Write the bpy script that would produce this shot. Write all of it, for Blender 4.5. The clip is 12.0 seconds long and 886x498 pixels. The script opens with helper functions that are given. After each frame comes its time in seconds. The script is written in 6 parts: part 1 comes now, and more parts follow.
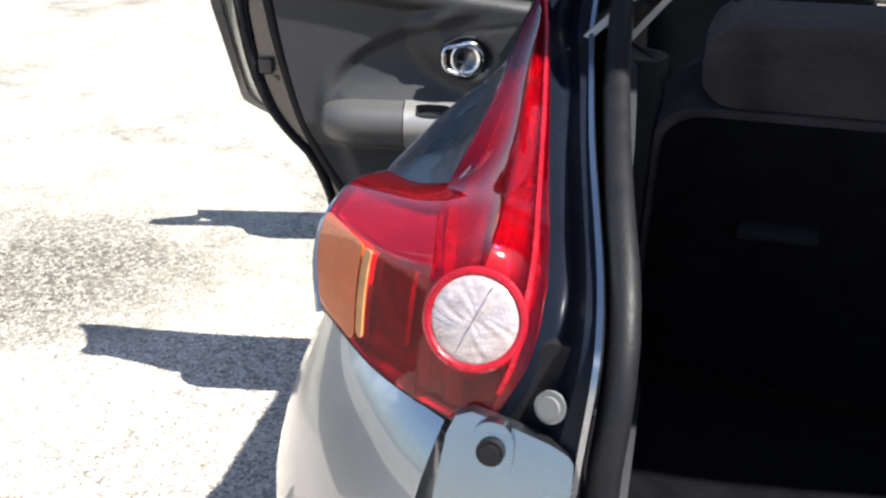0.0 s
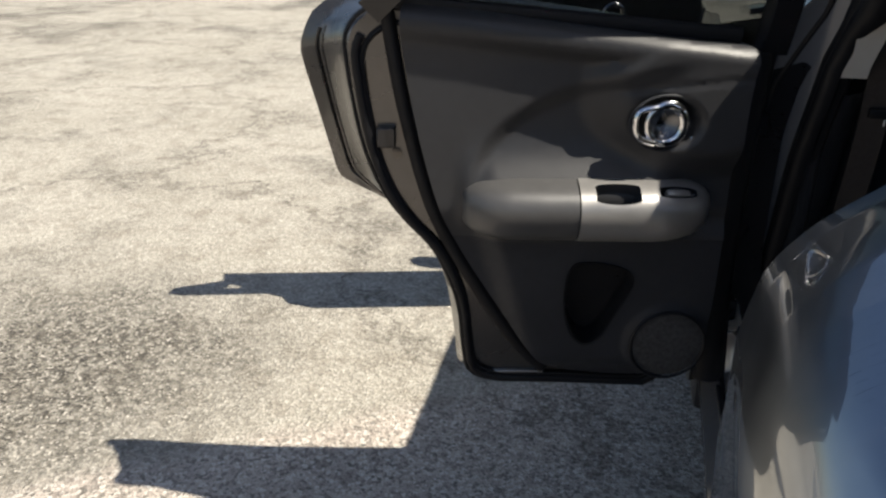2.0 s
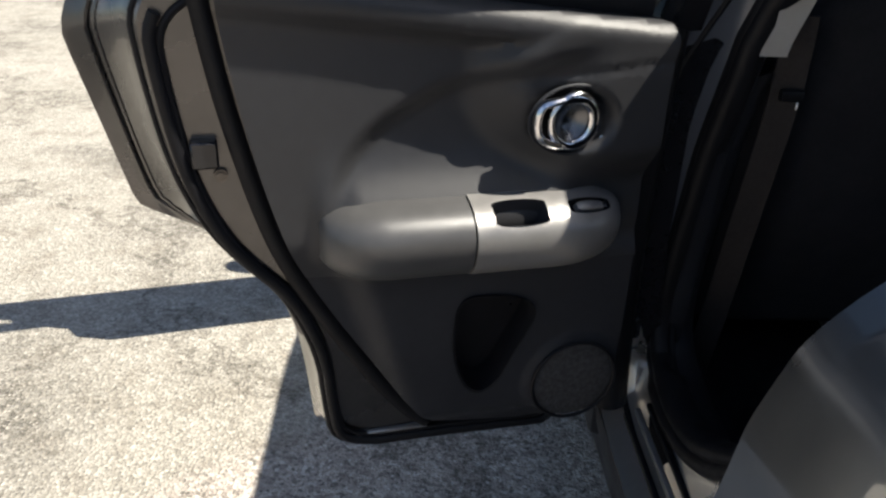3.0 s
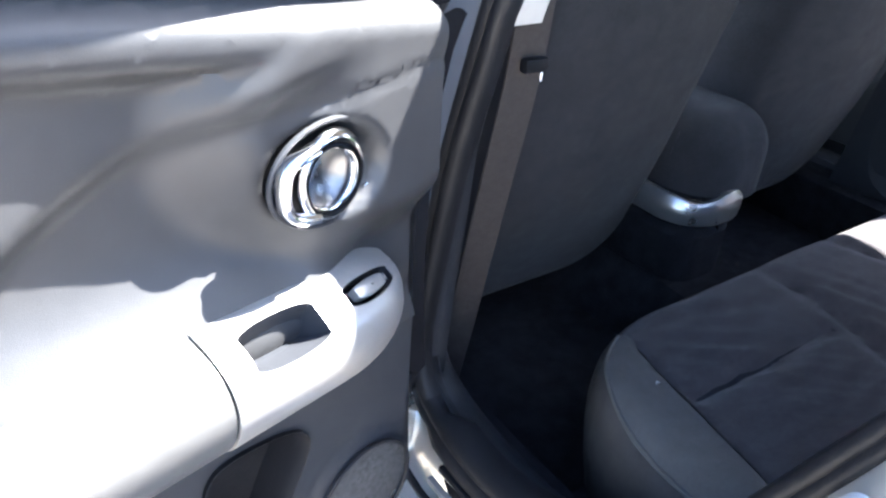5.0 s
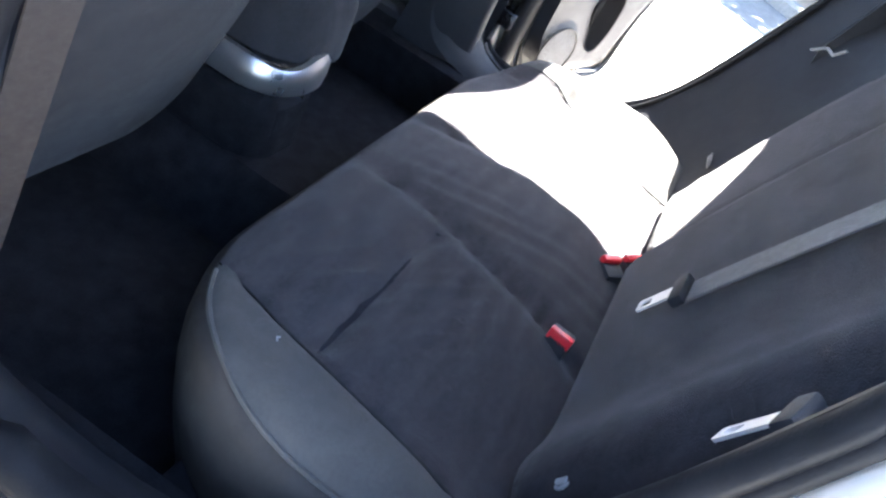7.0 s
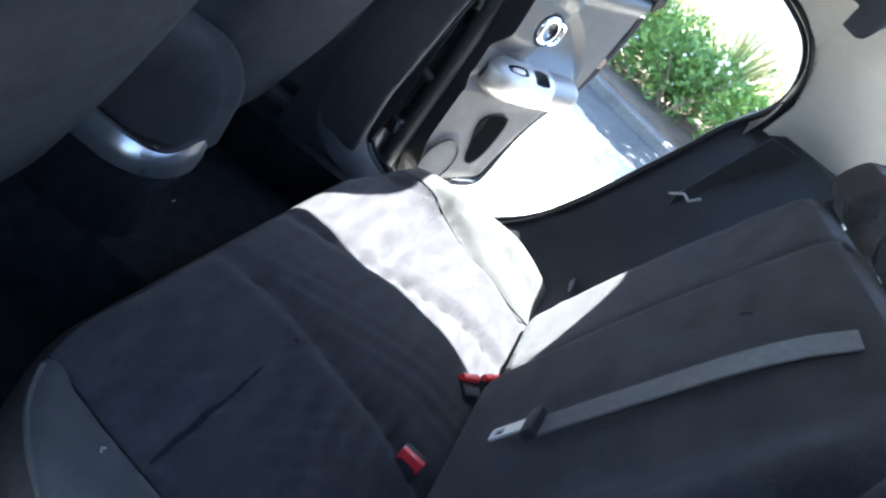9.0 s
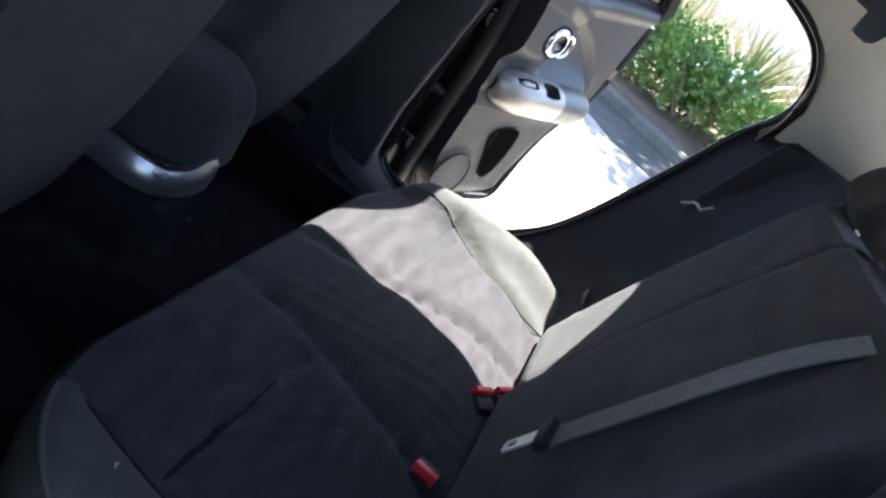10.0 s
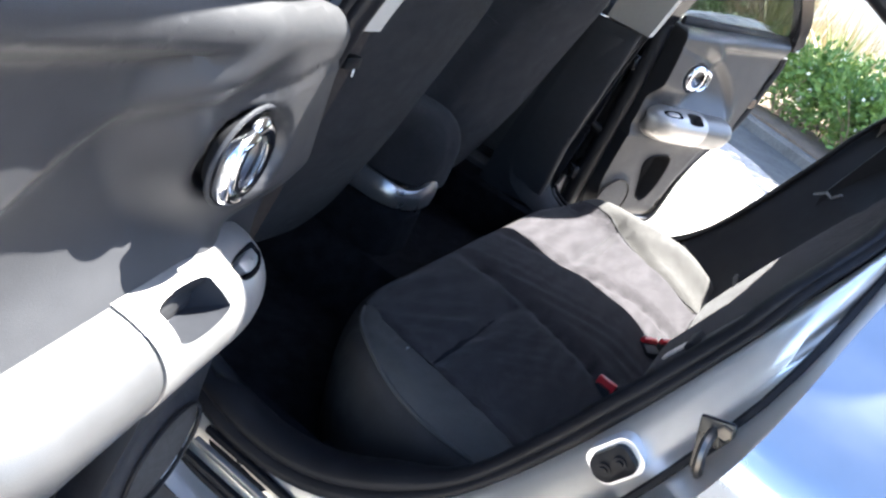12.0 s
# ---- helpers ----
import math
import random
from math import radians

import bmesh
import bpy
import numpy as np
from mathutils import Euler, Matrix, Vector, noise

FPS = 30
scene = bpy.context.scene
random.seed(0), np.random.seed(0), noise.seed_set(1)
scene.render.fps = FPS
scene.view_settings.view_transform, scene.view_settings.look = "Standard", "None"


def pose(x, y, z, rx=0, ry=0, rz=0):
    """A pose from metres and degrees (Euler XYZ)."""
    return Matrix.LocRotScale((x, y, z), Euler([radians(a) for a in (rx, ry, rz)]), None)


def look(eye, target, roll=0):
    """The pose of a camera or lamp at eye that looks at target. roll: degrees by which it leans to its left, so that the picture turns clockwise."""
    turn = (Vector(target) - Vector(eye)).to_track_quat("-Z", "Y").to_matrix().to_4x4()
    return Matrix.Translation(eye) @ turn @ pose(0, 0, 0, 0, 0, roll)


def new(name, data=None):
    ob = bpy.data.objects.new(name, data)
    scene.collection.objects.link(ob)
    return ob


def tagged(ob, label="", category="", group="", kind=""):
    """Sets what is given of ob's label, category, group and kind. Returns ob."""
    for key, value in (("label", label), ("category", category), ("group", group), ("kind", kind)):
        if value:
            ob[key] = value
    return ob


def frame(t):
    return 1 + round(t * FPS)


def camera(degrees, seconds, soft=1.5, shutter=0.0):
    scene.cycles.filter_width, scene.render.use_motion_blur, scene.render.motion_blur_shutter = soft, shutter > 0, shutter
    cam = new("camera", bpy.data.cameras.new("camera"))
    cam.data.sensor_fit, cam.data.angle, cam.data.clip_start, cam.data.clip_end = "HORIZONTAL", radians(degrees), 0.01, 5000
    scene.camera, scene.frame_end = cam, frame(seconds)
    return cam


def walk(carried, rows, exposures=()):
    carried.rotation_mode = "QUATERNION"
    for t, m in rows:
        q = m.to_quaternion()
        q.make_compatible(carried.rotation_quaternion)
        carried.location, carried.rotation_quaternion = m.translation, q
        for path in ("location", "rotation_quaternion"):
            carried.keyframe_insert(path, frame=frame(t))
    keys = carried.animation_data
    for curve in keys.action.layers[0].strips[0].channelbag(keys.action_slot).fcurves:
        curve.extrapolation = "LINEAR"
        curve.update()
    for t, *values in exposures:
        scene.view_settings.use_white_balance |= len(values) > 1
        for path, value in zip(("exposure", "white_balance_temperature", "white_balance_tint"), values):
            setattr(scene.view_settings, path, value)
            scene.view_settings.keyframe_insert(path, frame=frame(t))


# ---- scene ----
cam = camera(59.7, 12.0, soft=2.4)
PATH = [
    (0, (-0.514, 0.123, 1.353), (-1.029, 1.86, 0.507), 1.0),
    (0.3, (-0.596, 0.211, 1.348), (-1.223, 1.929, 0.539), 0.3),
    (0.5, (-0.648, 0.28, 1.353), (-1.327, 1.99, 0.569), -0.2),
    (1, (-0.721, 0.378, 1.352), (-1.419, 2.065, 0.534), -1.0),
    (1.5, (-0.842, 0.414, 1.35), (-1.489, 2.12, 0.531), 0.1),
    (2, (-1.017, 0.489, 1.35), (-1.458, 2.257, 0.526), 0.0),
    (2.5, (-1.116, 0.628, 1.33), (-1.35, 2.409, 0.451), 0.9),
    (2.7, (-1.13, 0.707, 1.321), (-1.254, 2.494, 0.432), 1.5),
    (4.3, (-1.307, 1.12, 1.303), (-0.614, 2.715, 0.317), 2.2),
    (4.5, (-1.286, 1.158, 1.305), (-0.562, 2.737, 0.314), 1.8),
    (5, (-1.227, 1.27, 1.296), (-0.202, 2.643, 0.265), 4.4),
    (5.5, (-1.19, 1.391, 1.288), (0.179, 2.371, 0.208), 8.5),
    (6, (-1.124, 1.464, 1.262), (0.398, 2.053, 0.106), 17.0),
    (6.5, (-1.078, 1.514, 1.246), (0.493, 1.897, 0.069), 23.5),
    (8.3, (-1.061, 1.572, 1.262), (0.699, 1.529, 0.314), 40.4),
    (8.5, (-1.051, 1.565, 1.263), (0.733, 1.558, 0.358), 39.8),
    (9, (-1.04, 1.564, 1.273), (0.777, 1.645, 0.44), 38.0),
    (9.5, (-1.034, 1.561, 1.282), (0.796, 1.706, 0.489), 36.7),
    (10, (-1.042, 1.554, 1.279), (0.772, 1.694, 0.449), 36.2),
    (10.5, (-1.084, 1.538, 1.27), (0.714, 1.681, 0.406), 35.2),
    (11, (-1.183, 1.474, 1.287), (0.617, 1.71, 0.447), 33.1),
    (11.5, (-1.302, 1.419, 1.296), (0.435, 1.914, 0.438), 29.9),
    (12, (-1.47, 1.416, 1.312), (0.226, 2.006, 0.432), 26.3),
]
EXPOSURES = [(0, 1.95, 6000, 10), (0.5, 1.2, 6400, 10), (1.2, 0.75, 6500, 10), (1.5, 0.76, 6500, 10), (2.0, 1.08, 6500, 10), (2.7, 1.12, 6450, 10), (4.3, 4.1, 5850, 10), (5.0, 4.75, 5800, 10), (5.5, 5.15, 5900, 10), (6.0, 5.35, 5950, 10), (6.7, 5.6, 6000, 10),
             (8.3, 5.1, 5200, 3), (9.5, 3.95, 5600, 6), (10.5, 3.5, 5950, 8), (11.0, 3.85, 6000, 9), (11.5, 3.8, 6000, 10), (12.0, 3.85, 5850, 10)]
walk(cam, [(t, look(eye, target, roll)) for t, eye, target, roll in PATH], EXPOSURES)

# ---- daylight: high sun abeam of the car's right side, blue sky with a few white clouds ----
SUN_TO = Vector((0.62, -0.07, 1.0)).normalized()
world = bpy.data.worlds.new("sky")
scene.world = world
world.use_nodes = True
sky = world.node_tree.nodes.new("ShaderNodeTexSky")
sky.sky_type, sky.sun_disc = "NISHITA", False
sky.sun_elevation = math.asin(SUN_TO.z)
sky.sun_rotation = math.atan2(SUN_TO.x, SUN_TO.y)
back = world.node_tree.nodes["Background"]
back.inputs["Strength"].default_value = 0.055
wn, wl = world.node_tree.nodes, world.node_tree.links
where = wn.new("ShaderNodeTexCoord")
puffs = wn.new("ShaderNodeTexNoise")
puffs.inputs["Scale"].default_value, puffs.inputs["Detail"].default_value, puffs.inputs["Roughness"].default_value = 2.6, 8, 0.6
cover = wn.new("ShaderNodeMapRange")
cover.inputs["From Min"].default_value, cover.inputs["From Max"].default_value = 0.575, 0.70
cover.inputs["To Max"].default_value = 0.85
cloudy = wn.new("ShaderNodeMix")
cloudy.data_type = "RGBA"
cloudy.inputs[7].default_value = (15, 15.3, 16, 1)
wl.new(where.outputs["Generated"], puffs.inputs["Vector"])
wl.new(puffs.outputs["Fac"], cover.inputs["Value"])
wl.new(cover.outputs["Result"], cloudy.inputs[0])
wl.new(sky.outputs["Color"], cloudy.inputs[6])
wl.new(cloudy.outputs[2], back.inputs["Color"])
lamp = bpy.data.lights.new("sun", "SUN")
lamp.energy, lamp.angle, lamp.color = 4.4, radians(0.53), (1.0, 0.93, 0.80)
sun = new("sun", lamp)
sun.matrix_world = look(SUN_TO * 30, (0, 0, 0))


# ---- materials ----
def material(name, color, rough=0.5, metal=0.0, vary=0.15, scale=8.0, bump=0.0, bump_scale=200.0, coat=0.0,
             color2=None, stretch=None, transmission=0.0, ior=1.45, sheen=0.0, flake=0.0, emission=0.0, specular=0.5):
    m = bpy.data.materials.new(name)
    m.use_nodes = True
    nt = m.node_tree
    n, l = nt.nodes, nt.links
    b = n["Principled BSDF"]
    b.inputs["Roughness"].default_value = rough
    b.inputs["Metallic"].default_value = metal
    b.inputs["Coat Weight"].default_value = coat
    b.inputs["Coat Roughness"].default_value = 0.03
    b.inputs["Transmission Weight"].default_value = transmission
    b.inputs["IOR"].default_value = ior
    b.inputs["Specular IOR Level"].default_value = specular
    if sheen:
        b.inputs["Sheen Weight"].default_value = sheen
        b.inputs["Sheen Roughness"].default_value = 0.4
    tc = n.new("ShaderNodeTexCoord")
    if color2 is None:
        color2 = tuple(min(1.0, c * (1 + vary)) for c in color)
        color = tuple(c * (1 - vary) for c in color)
    n1 = n.new("ShaderNodeTexNoise")
    n1.inputs["Scale"].default_value, n1.inputs["Detail"].default_value = scale, 6
    n2 = n.new("ShaderNodeTexNoise")
    n2.inputs["Scale"].default_value, n2.inputs["Detail"].default_value = scale * 11, 3
    mix = n.new("ShaderNodeMix")
    mix.inputs[0].default_value = 0.4
    if stretch:
        mp = n.new("ShaderNodeMapping")
        mp.inputs["Scale"].default_value, mp.inputs["Rotation"].default_value = stretch, (0, 0, 0.6)
        l.new(tc.outputs["Object"], mp.inputs["Vector"])
        l.new(mp.outputs["Vector"], n1.inputs["Vector"])
    else:
        l.new(tc.outputs["Object"], n1.inputs["Vector"])
    l.new(tc.outputs["Object"], n2.inputs["Vector"])
    l.new(n1.outputs["Fac"], mix.inputs[2])
    l.new(n2.outputs["Fac"], mix.inputs[3])
    ramp = n.new("ShaderNodeValToRGB")
    ramp.color_ramp.elements[0].position, ramp.color_ramp.elements[1].position = 0.35, 0.65
    ramp.color_ramp.elements[0].color, ramp.color_ramp.elements[1].color = (*color, 1), (*color2, 1)
    l.new(mix.outputs[0], ramp.inputs["Fac"])
    l.new(ramp.outputs["Color"], b.inputs["Base Color"])
    if bump:
        nb = n.new("ShaderNodeTexNoise")
        nb.inputs["Scale"].default_value, nb.inputs["Detail"].default_value = bump_scale, 4
        l.new(tc.outputs["Object"], nb.inputs["Vector"])
        bp = n.new("ShaderNodeBump")
        bp.inputs["Strength"].default_value, bp.inputs["Distance"].default_value = bump, 0.002
        l.new(nb.outputs["Fac"], bp.inputs["Height"])
        l.new(bp.outputs["Normal"], b.inputs["Normal"])
    # dust and smears break up the gloss
    nr = n.new("ShaderNodeTexNoise")
    nr.inputs["Scale"].default_value, nr.inputs["Detail"].default_value = scale * 2.3, 5
    l.new(tc.outputs["Object"], nr.inputs["Vector"])
    mr = n.new("ShaderNodeMapRange")
    mr.inputs["From Min"].default_value, mr.inputs["From Max"].default_value = 0.3, 0.7
    mr.inputs["To Min"].default_value, mr.inputs["To Max"].default_value = rough * 0.85, min(1, rough * 1.2 + 0.01)
    l.new(nr.outputs["Fac"], mr.inputs["Value"])
    l.new(mr.outputs["Result"], b.inputs["Roughness"])
    if emission:
        b.inputs["Emission Strength"].default_value = emission
    return m


PAINT = material("grey_metallic_paint", (0.23, 0.25, 0.29), 0.30, 1.0, 0.05, 3, coat=1.0)
PAINT.node_tree.nodes["Principled BSDF"].inputs["Coat IOR"].default_value = 2.1
# body paint again, its base lightened to carry the sunlit ground's reflection
JAMB = material("lit_jamb_paint", (0.74, 0.71, 0.67), 0.30, 0.85, 0.05, 5, coat=0.6)
# near-black base also holds the shade that lies in the channel
GUTTER = material("shaded_channel_paint", (0.006, 0.008, 0.014), 0.3, 0, 0.2, 6, specular=0.12)
# jamb paint darkened for the shaded pillar side
SHADED_JAMB = material("shaded_jamb_paint", (0.085, 0.092, 0.11), 0.42, 0.3, 0.06, 5, coat=0.4)
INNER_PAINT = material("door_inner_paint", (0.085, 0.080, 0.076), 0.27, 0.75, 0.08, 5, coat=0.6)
RUBBER = material("black_rubber", (0.009, 0.009, 0.0105), 0.45, 0, 0.2, 20, 0.2, 300, specular=0.2)
PLASTIC = material("black_grained_plastic", (0.022, 0.023, 0.027), 0.48, 0, 0.12, 6, 0.25, 900, specular=0.25)
SOFT = material("charcoal_door_trim", (0.027, 0.027, 0.029), 0.40, 0, 0.1, 5, 0.12, 900, specular=0.36)
# door trim made lighter and glossier, for the sun's highlight on the armrest
ARMREST = material("padded_armrest_vinyl", (0.056, 0.055, 0.055), 0.36, 0, 0.1, 7, 0.12, 900, specular=0.7)
SHADE_CLOTH = material("dark_shade_cloth", (0.017, 0.017, 0.022), 0.95, 0, 0.3, 60, 0.5, 900, specular=0.05)
GLOSS_BLACK = material("gloss_black", (0.012, 0.012, 0.014), 0.12, 0, 0.1, 10)
CHROME = material("chrome", (0.66, 0.66, 0.68), 0.09, 1.0, 0.02, 10)
BOWL = material("satin_chrome", (0.13, 0.13, 0.135), 0.26, 1.0, 0.04, 14)
SATIN = material("satin_silver", (0.30, 0.29, 0.28), 0.36, 0.6, 0.05, 14, 0.05, 800)
# cabin carpet darkened again to keep the luggage space near black
LUGGAGE = material("darkened_luggage_carpet", (0.005, 0.005, 0.006), 0.95, 0, 0.4, 30, 0.9, 900, specular=0.04)
CARPET = material("black_carpet", (0.011, 0.0115, 0.014), 0.95, 0, 0.4, 30, 0.9, 900, specular=0.05)
FABRIC = material("navy_black_suede_cloth", (0.0345, 0.0315, 0.0345), 0.95, 0, 0.22, 12, 0.7, 600, sheen=0.12, specular=0.1, stretch=(1.0, 4.5, 1.5))
BOLSTER = material("charcoal_seat_cloth", (0.064, 0.061, 0.058), 0.85, 0, 0.12, 20, 0.5, 1200, sheen=0.08, specular=0.15)


def brush_marks(m):
    """Swept arcs left by a hand or brush in the nap of the cloth."""
    n, l = m.node_tree.nodes, m.node_tree.links
    b = n["Principled BSDF"]
    link = b.inputs["Base Color"].links[0]
    tc, arcs, mr, mix = n.new("ShaderNodeTexCoord"), n.new("ShaderNodeTexWave"), n.new("ShaderNodeMapRange"), n.new("ShaderNodeMix")
    arcs.wave_type, arcs.rings_direction = "RINGS", "Z"
    for key, value in (("Scale", 6.5), ("Distortion", 9.0), ("Detail", 1.5), ("Detail Scale", 0.7)):
        arcs.inputs[key].default_value = value
    mr.inputs["To Min"].default_value, mr.inputs["To Max"].default_value = 0.80, 1.16
    mix.data_type, mix.blend_type = "RGBA", "MULTIPLY"
    patch, fade = n.new("ShaderNodeTexNoise"), n.new("ShaderNodeMapRange")
    patch.inputs["Scale"].default_value = 7.0
    fade.inputs["From Min"].default_value, fade.inputs["From Max"].default_value = 0.42, 0.62
    l.new(tc.outputs["Object"], patch.inputs["Vector"])
    l.new(patch.outputs["Fac"], fade.inputs["Value"])
    l.new(fade.outputs["Result"], mix.inputs[0])
    l.new(tc.outputs["Object"], arcs.inputs["Vector"])
    l.new(arcs.outputs["Fac"], mr.inputs["Value"])
    l.new(link.from_socket, mix.inputs[6])
    l.new(mr.outputs["Result"], mix.inputs[7])
    l.new(mix.outputs[2], b.inputs["Base Color"])


brush_marks(FABRIC)
SEATBACK = material("charcoal_seat_back_cloth", (0.025, 0.025, 0.0285), 0.9, 0, 0.15, 16, 0.5, 1100, sheen=0.04, specular=0.1)
SKIRT = material("brown_black_seat_skirt", (0.036, 0.033, 0.032), 0.85, 0, 0.15, 16, 0.5, 1100, specular=0.15)
HEADLINER = material("beige_headliner", (0.36, 0.34, 0.31), 0.9, 0, 0.04, 10, 0.2, 900)
WEBBING = material("black_seat_belt_webbing", (0.085, 0.085, 0.09), 0.55, 0, 0.1, 60, 0.4, 1500)
BROWN_WEBBING = material("brown_grey_webbing", (0.024, 0.0195, 0.019), 0.6, 0, 0.15, 60, 0.5, 900)
RED_PLASTIC = material("red_button_plastic", (0.62, 0.02, 0.03), 0.35, 0, 0.1, 20)
STEEL = material("bright_steel", (0.78, 0.78, 0.78), 0.35, 0.6, 0.05, 30)
GREASY = material("greasy_dark_steel", (0.12, 0.11, 0.1), 0.35, 0.9, 0.3, 40)
GRILLE = material("speaker_mesh", (0.035, 0.035, 0.037), 0.7, 0, 0.6, 150, 0.8, 900)
TYRE = material("tyre_rubber", (0.02, 0.02, 0.02), 0.8, 0, 0.2, 20, 0.5, 200)
ALLOY = material("grey_alloy", (0.4, 0.4, 0.42), 0.3, 0.9, 0.05, 10)
GREY_CAP = material("grey_cap_plastic", (0.13, 0.13, 0.13), 0.45, 0, 0.1, 20)
WHITE_CAP = material("white_cap_plastic", (0.3, 0.3, 0.3), 0.4, 0, 0.06, 20)
RED_LENS = material("red_lens_plastic", (0.70, 0.002, 0.035), 0.03, 0, 0.03, 6, transmission=0.97, ior=1.35, coat=0.15)
RED_SOLID = material("red_lamp_housing", (0.34, 0.008, 0.018), 0.25, 0.3, 0.3, 25, 0.6, 90)
REFLECTOR = material("lamp_reflector", (0.20, 0.18, 0.20), 0.22, 0.5, 0.25, 30, 0.5, 120)
AMBER_LENS = material("amber_lens_plastic", (0.50, 0.095, 0.008), 0.15, 0, 0.1, 40, 0.5, 160, coat=1.0)
PALE_AMBER = material("pale_amber_lens", (0.5, 0.24, 0.08), 0.12, 0, 0.2, 40, 0.4, 130, coat=1.0)
CLEAR_LENS = material("clear_ribbed_lens", (0.40, 0.34, 0.335), 0.16, 0.35, 0.3, 55, 0.5, 90, coat=1.0, stretch=(1, 1, 4))
DARK_RED = material("dark_red_reflector", (0.11, 0.005, 0.012), 0.2, 0, 0.4, 30, 0.5, 140, coat=1.0)
TINT = material("dark_tinted_glass", (0.12, 0.13, 0.13), 0.02, 0, 0.02, 3, transmission=0.95, ior=1.05)
GLASS = material("clear_glass", (0.75, 0.8, 0.78), 0.02, 0, 0.02, 3, transmission=0.95, ior=1.05)


# ---- mesh helpers ----
def part(name, bm, mat, parent=None, label="", smooth=40, recalc=True):
    if recalc:
        bmesh.ops.recalc_face_normals(bm, faces=bm.faces[:])
    me = bpy.data.meshes.new(name)
    bm.to_mesh(me)
    bm.free()
    me.materials.append(mat)
    for p in me.polygons:
        p.use_smooth = True
    me.set_sharp_from_angle(angle=radians(smooth))
    ob = new(name, me)
    if parent is not None:
        ob.parent = parent
        if parent.type == "EMPTY":
            ob.matrix_parent_inverse = parent.matrix_basis.inverted()
    if label:
        tagged(ob, label)
    return ob


def thing(name, at, label, category, group="", kind=""):
    ob = new(name)
    ob.empty_display_size = 0.1
    ob.matrix_basis = Matrix.Translation(at)
    return tagged(ob, label, category, group, kind)


def resample(pts, n, closed=False):
    p = [Vector(q) for q in pts]
    if closed:
        p.append(p[0])
    d = [0.0]
    for a, b in zip(p, p[1:]):
        d.append(d[-1] + (b - a).length)
    out, j = [], 0
    for i in range(n):
        s = d[-1] * i / (n if closed else n - 1)
        while j < len(d) - 2 and d[j + 1] < s:
            j += 1
        k = (s - d[j]) / max(1e-9, d[j + 1] - d[j])
        out.append(p[j].lerp(p[j + 1], min(1, k)))
    return out


def rounded(pts, rounds=2, closed=True):
    """Corner cutting, to turn a coarse outline into a flowing one."""
    p = [Vector(q) for q in pts]
    for _ in range(rounds):
        q = []
        pairs = list(zip(p, p[1:] + p[:1])) if closed else list(zip(p, p[1:]))
        for a, b in pairs:
            q += [a.lerp(b, 0.25), a.lerp(b, 0.75)]
        if not closed:
            q = [p[0]] + q[1:-1] + [p[-1]]
        p = q
    return p


def sheet(outline, fmap, step=0.03, holes=(), under=None, bm=None):
    """A flat outline with holes, cut into a grid and carried onto a surface by fmap; under gives the back face."""
    b = bmesh.new()
    es = []
    for loop in (outline, *holes):
        vs = [b.verts.new((p[0], p[1], 0)) for p in loop]
        es += [b.edges.new((u, v)) for u, v in zip(vs, vs[1:] + vs[:1])]
    bmesh.ops.triangle_fill(b, use_beauty=True, edges=es)
    for axis in (0, 1):
        lo, hi = min(p[axis] for p in outline), max(p[axis] for p in outline)
        n = max(1, int((hi - lo) / step))
        for i in range(1, n):
            co, no = [0, 0, 0], [0, 0, 0]
            co[axis], no[axis] = lo + (hi - lo) * i / n, 1
            bmesh.ops.bisect_plane(b, geom=b.verts[:] + b.edges[:] + b.faces[:], dist=1e-6, plane_co=co, plane_no=no)
    loose = []
    for e in b.edges:
        d = e.verts[0].co - e.verts[1].co
        if len(e.link_faces) == 2 and abs(d.x) > 1e-5 and abs(d.y) > 1e-5:
            loose.append(e)
    if loose:
        bmesh.ops.dissolve_edges(b, edges=loose, use_verts=False)
    out = bm or bmesh.new()
    top = {v: out.verts.new(fmap(v.co.x, v.co.y)) for v in b.verts}
    for f in b.faces:
        out.faces.new([top[v] for v in f.verts])
    if under:
        low = {v: out.verts.new(under(v.co.x, v.co.y)) for v in b.verts}
        for f in b.faces:
            out.faces.new([low[v] for v in reversed(f.verts)])
        for e in b.edges:
            if len(e.link_faces) == 1:
                a, c = e.verts
                out.faces.new([top[a], top[c], low[c], low[a]])
    b.free()
    return out


def loft(rings, closed=True, caps=True, bm=None):
    bm = bm or bmesh.new()
    rows = [[bm.verts.new(p) for p in r] for r in rings]
    for a, b in zip(rows, rows[1:]):
        n = len(a)
        for i in range(n if closed else n - 1):
            j = (i + 1) % n
            bm.faces.new((a[i], a[j], b[j], b[i]))
    if caps and closed:
        bm.faces.new(list(reversed(rows[0])))
        bm.faces.new(rows[-1])
    return bm


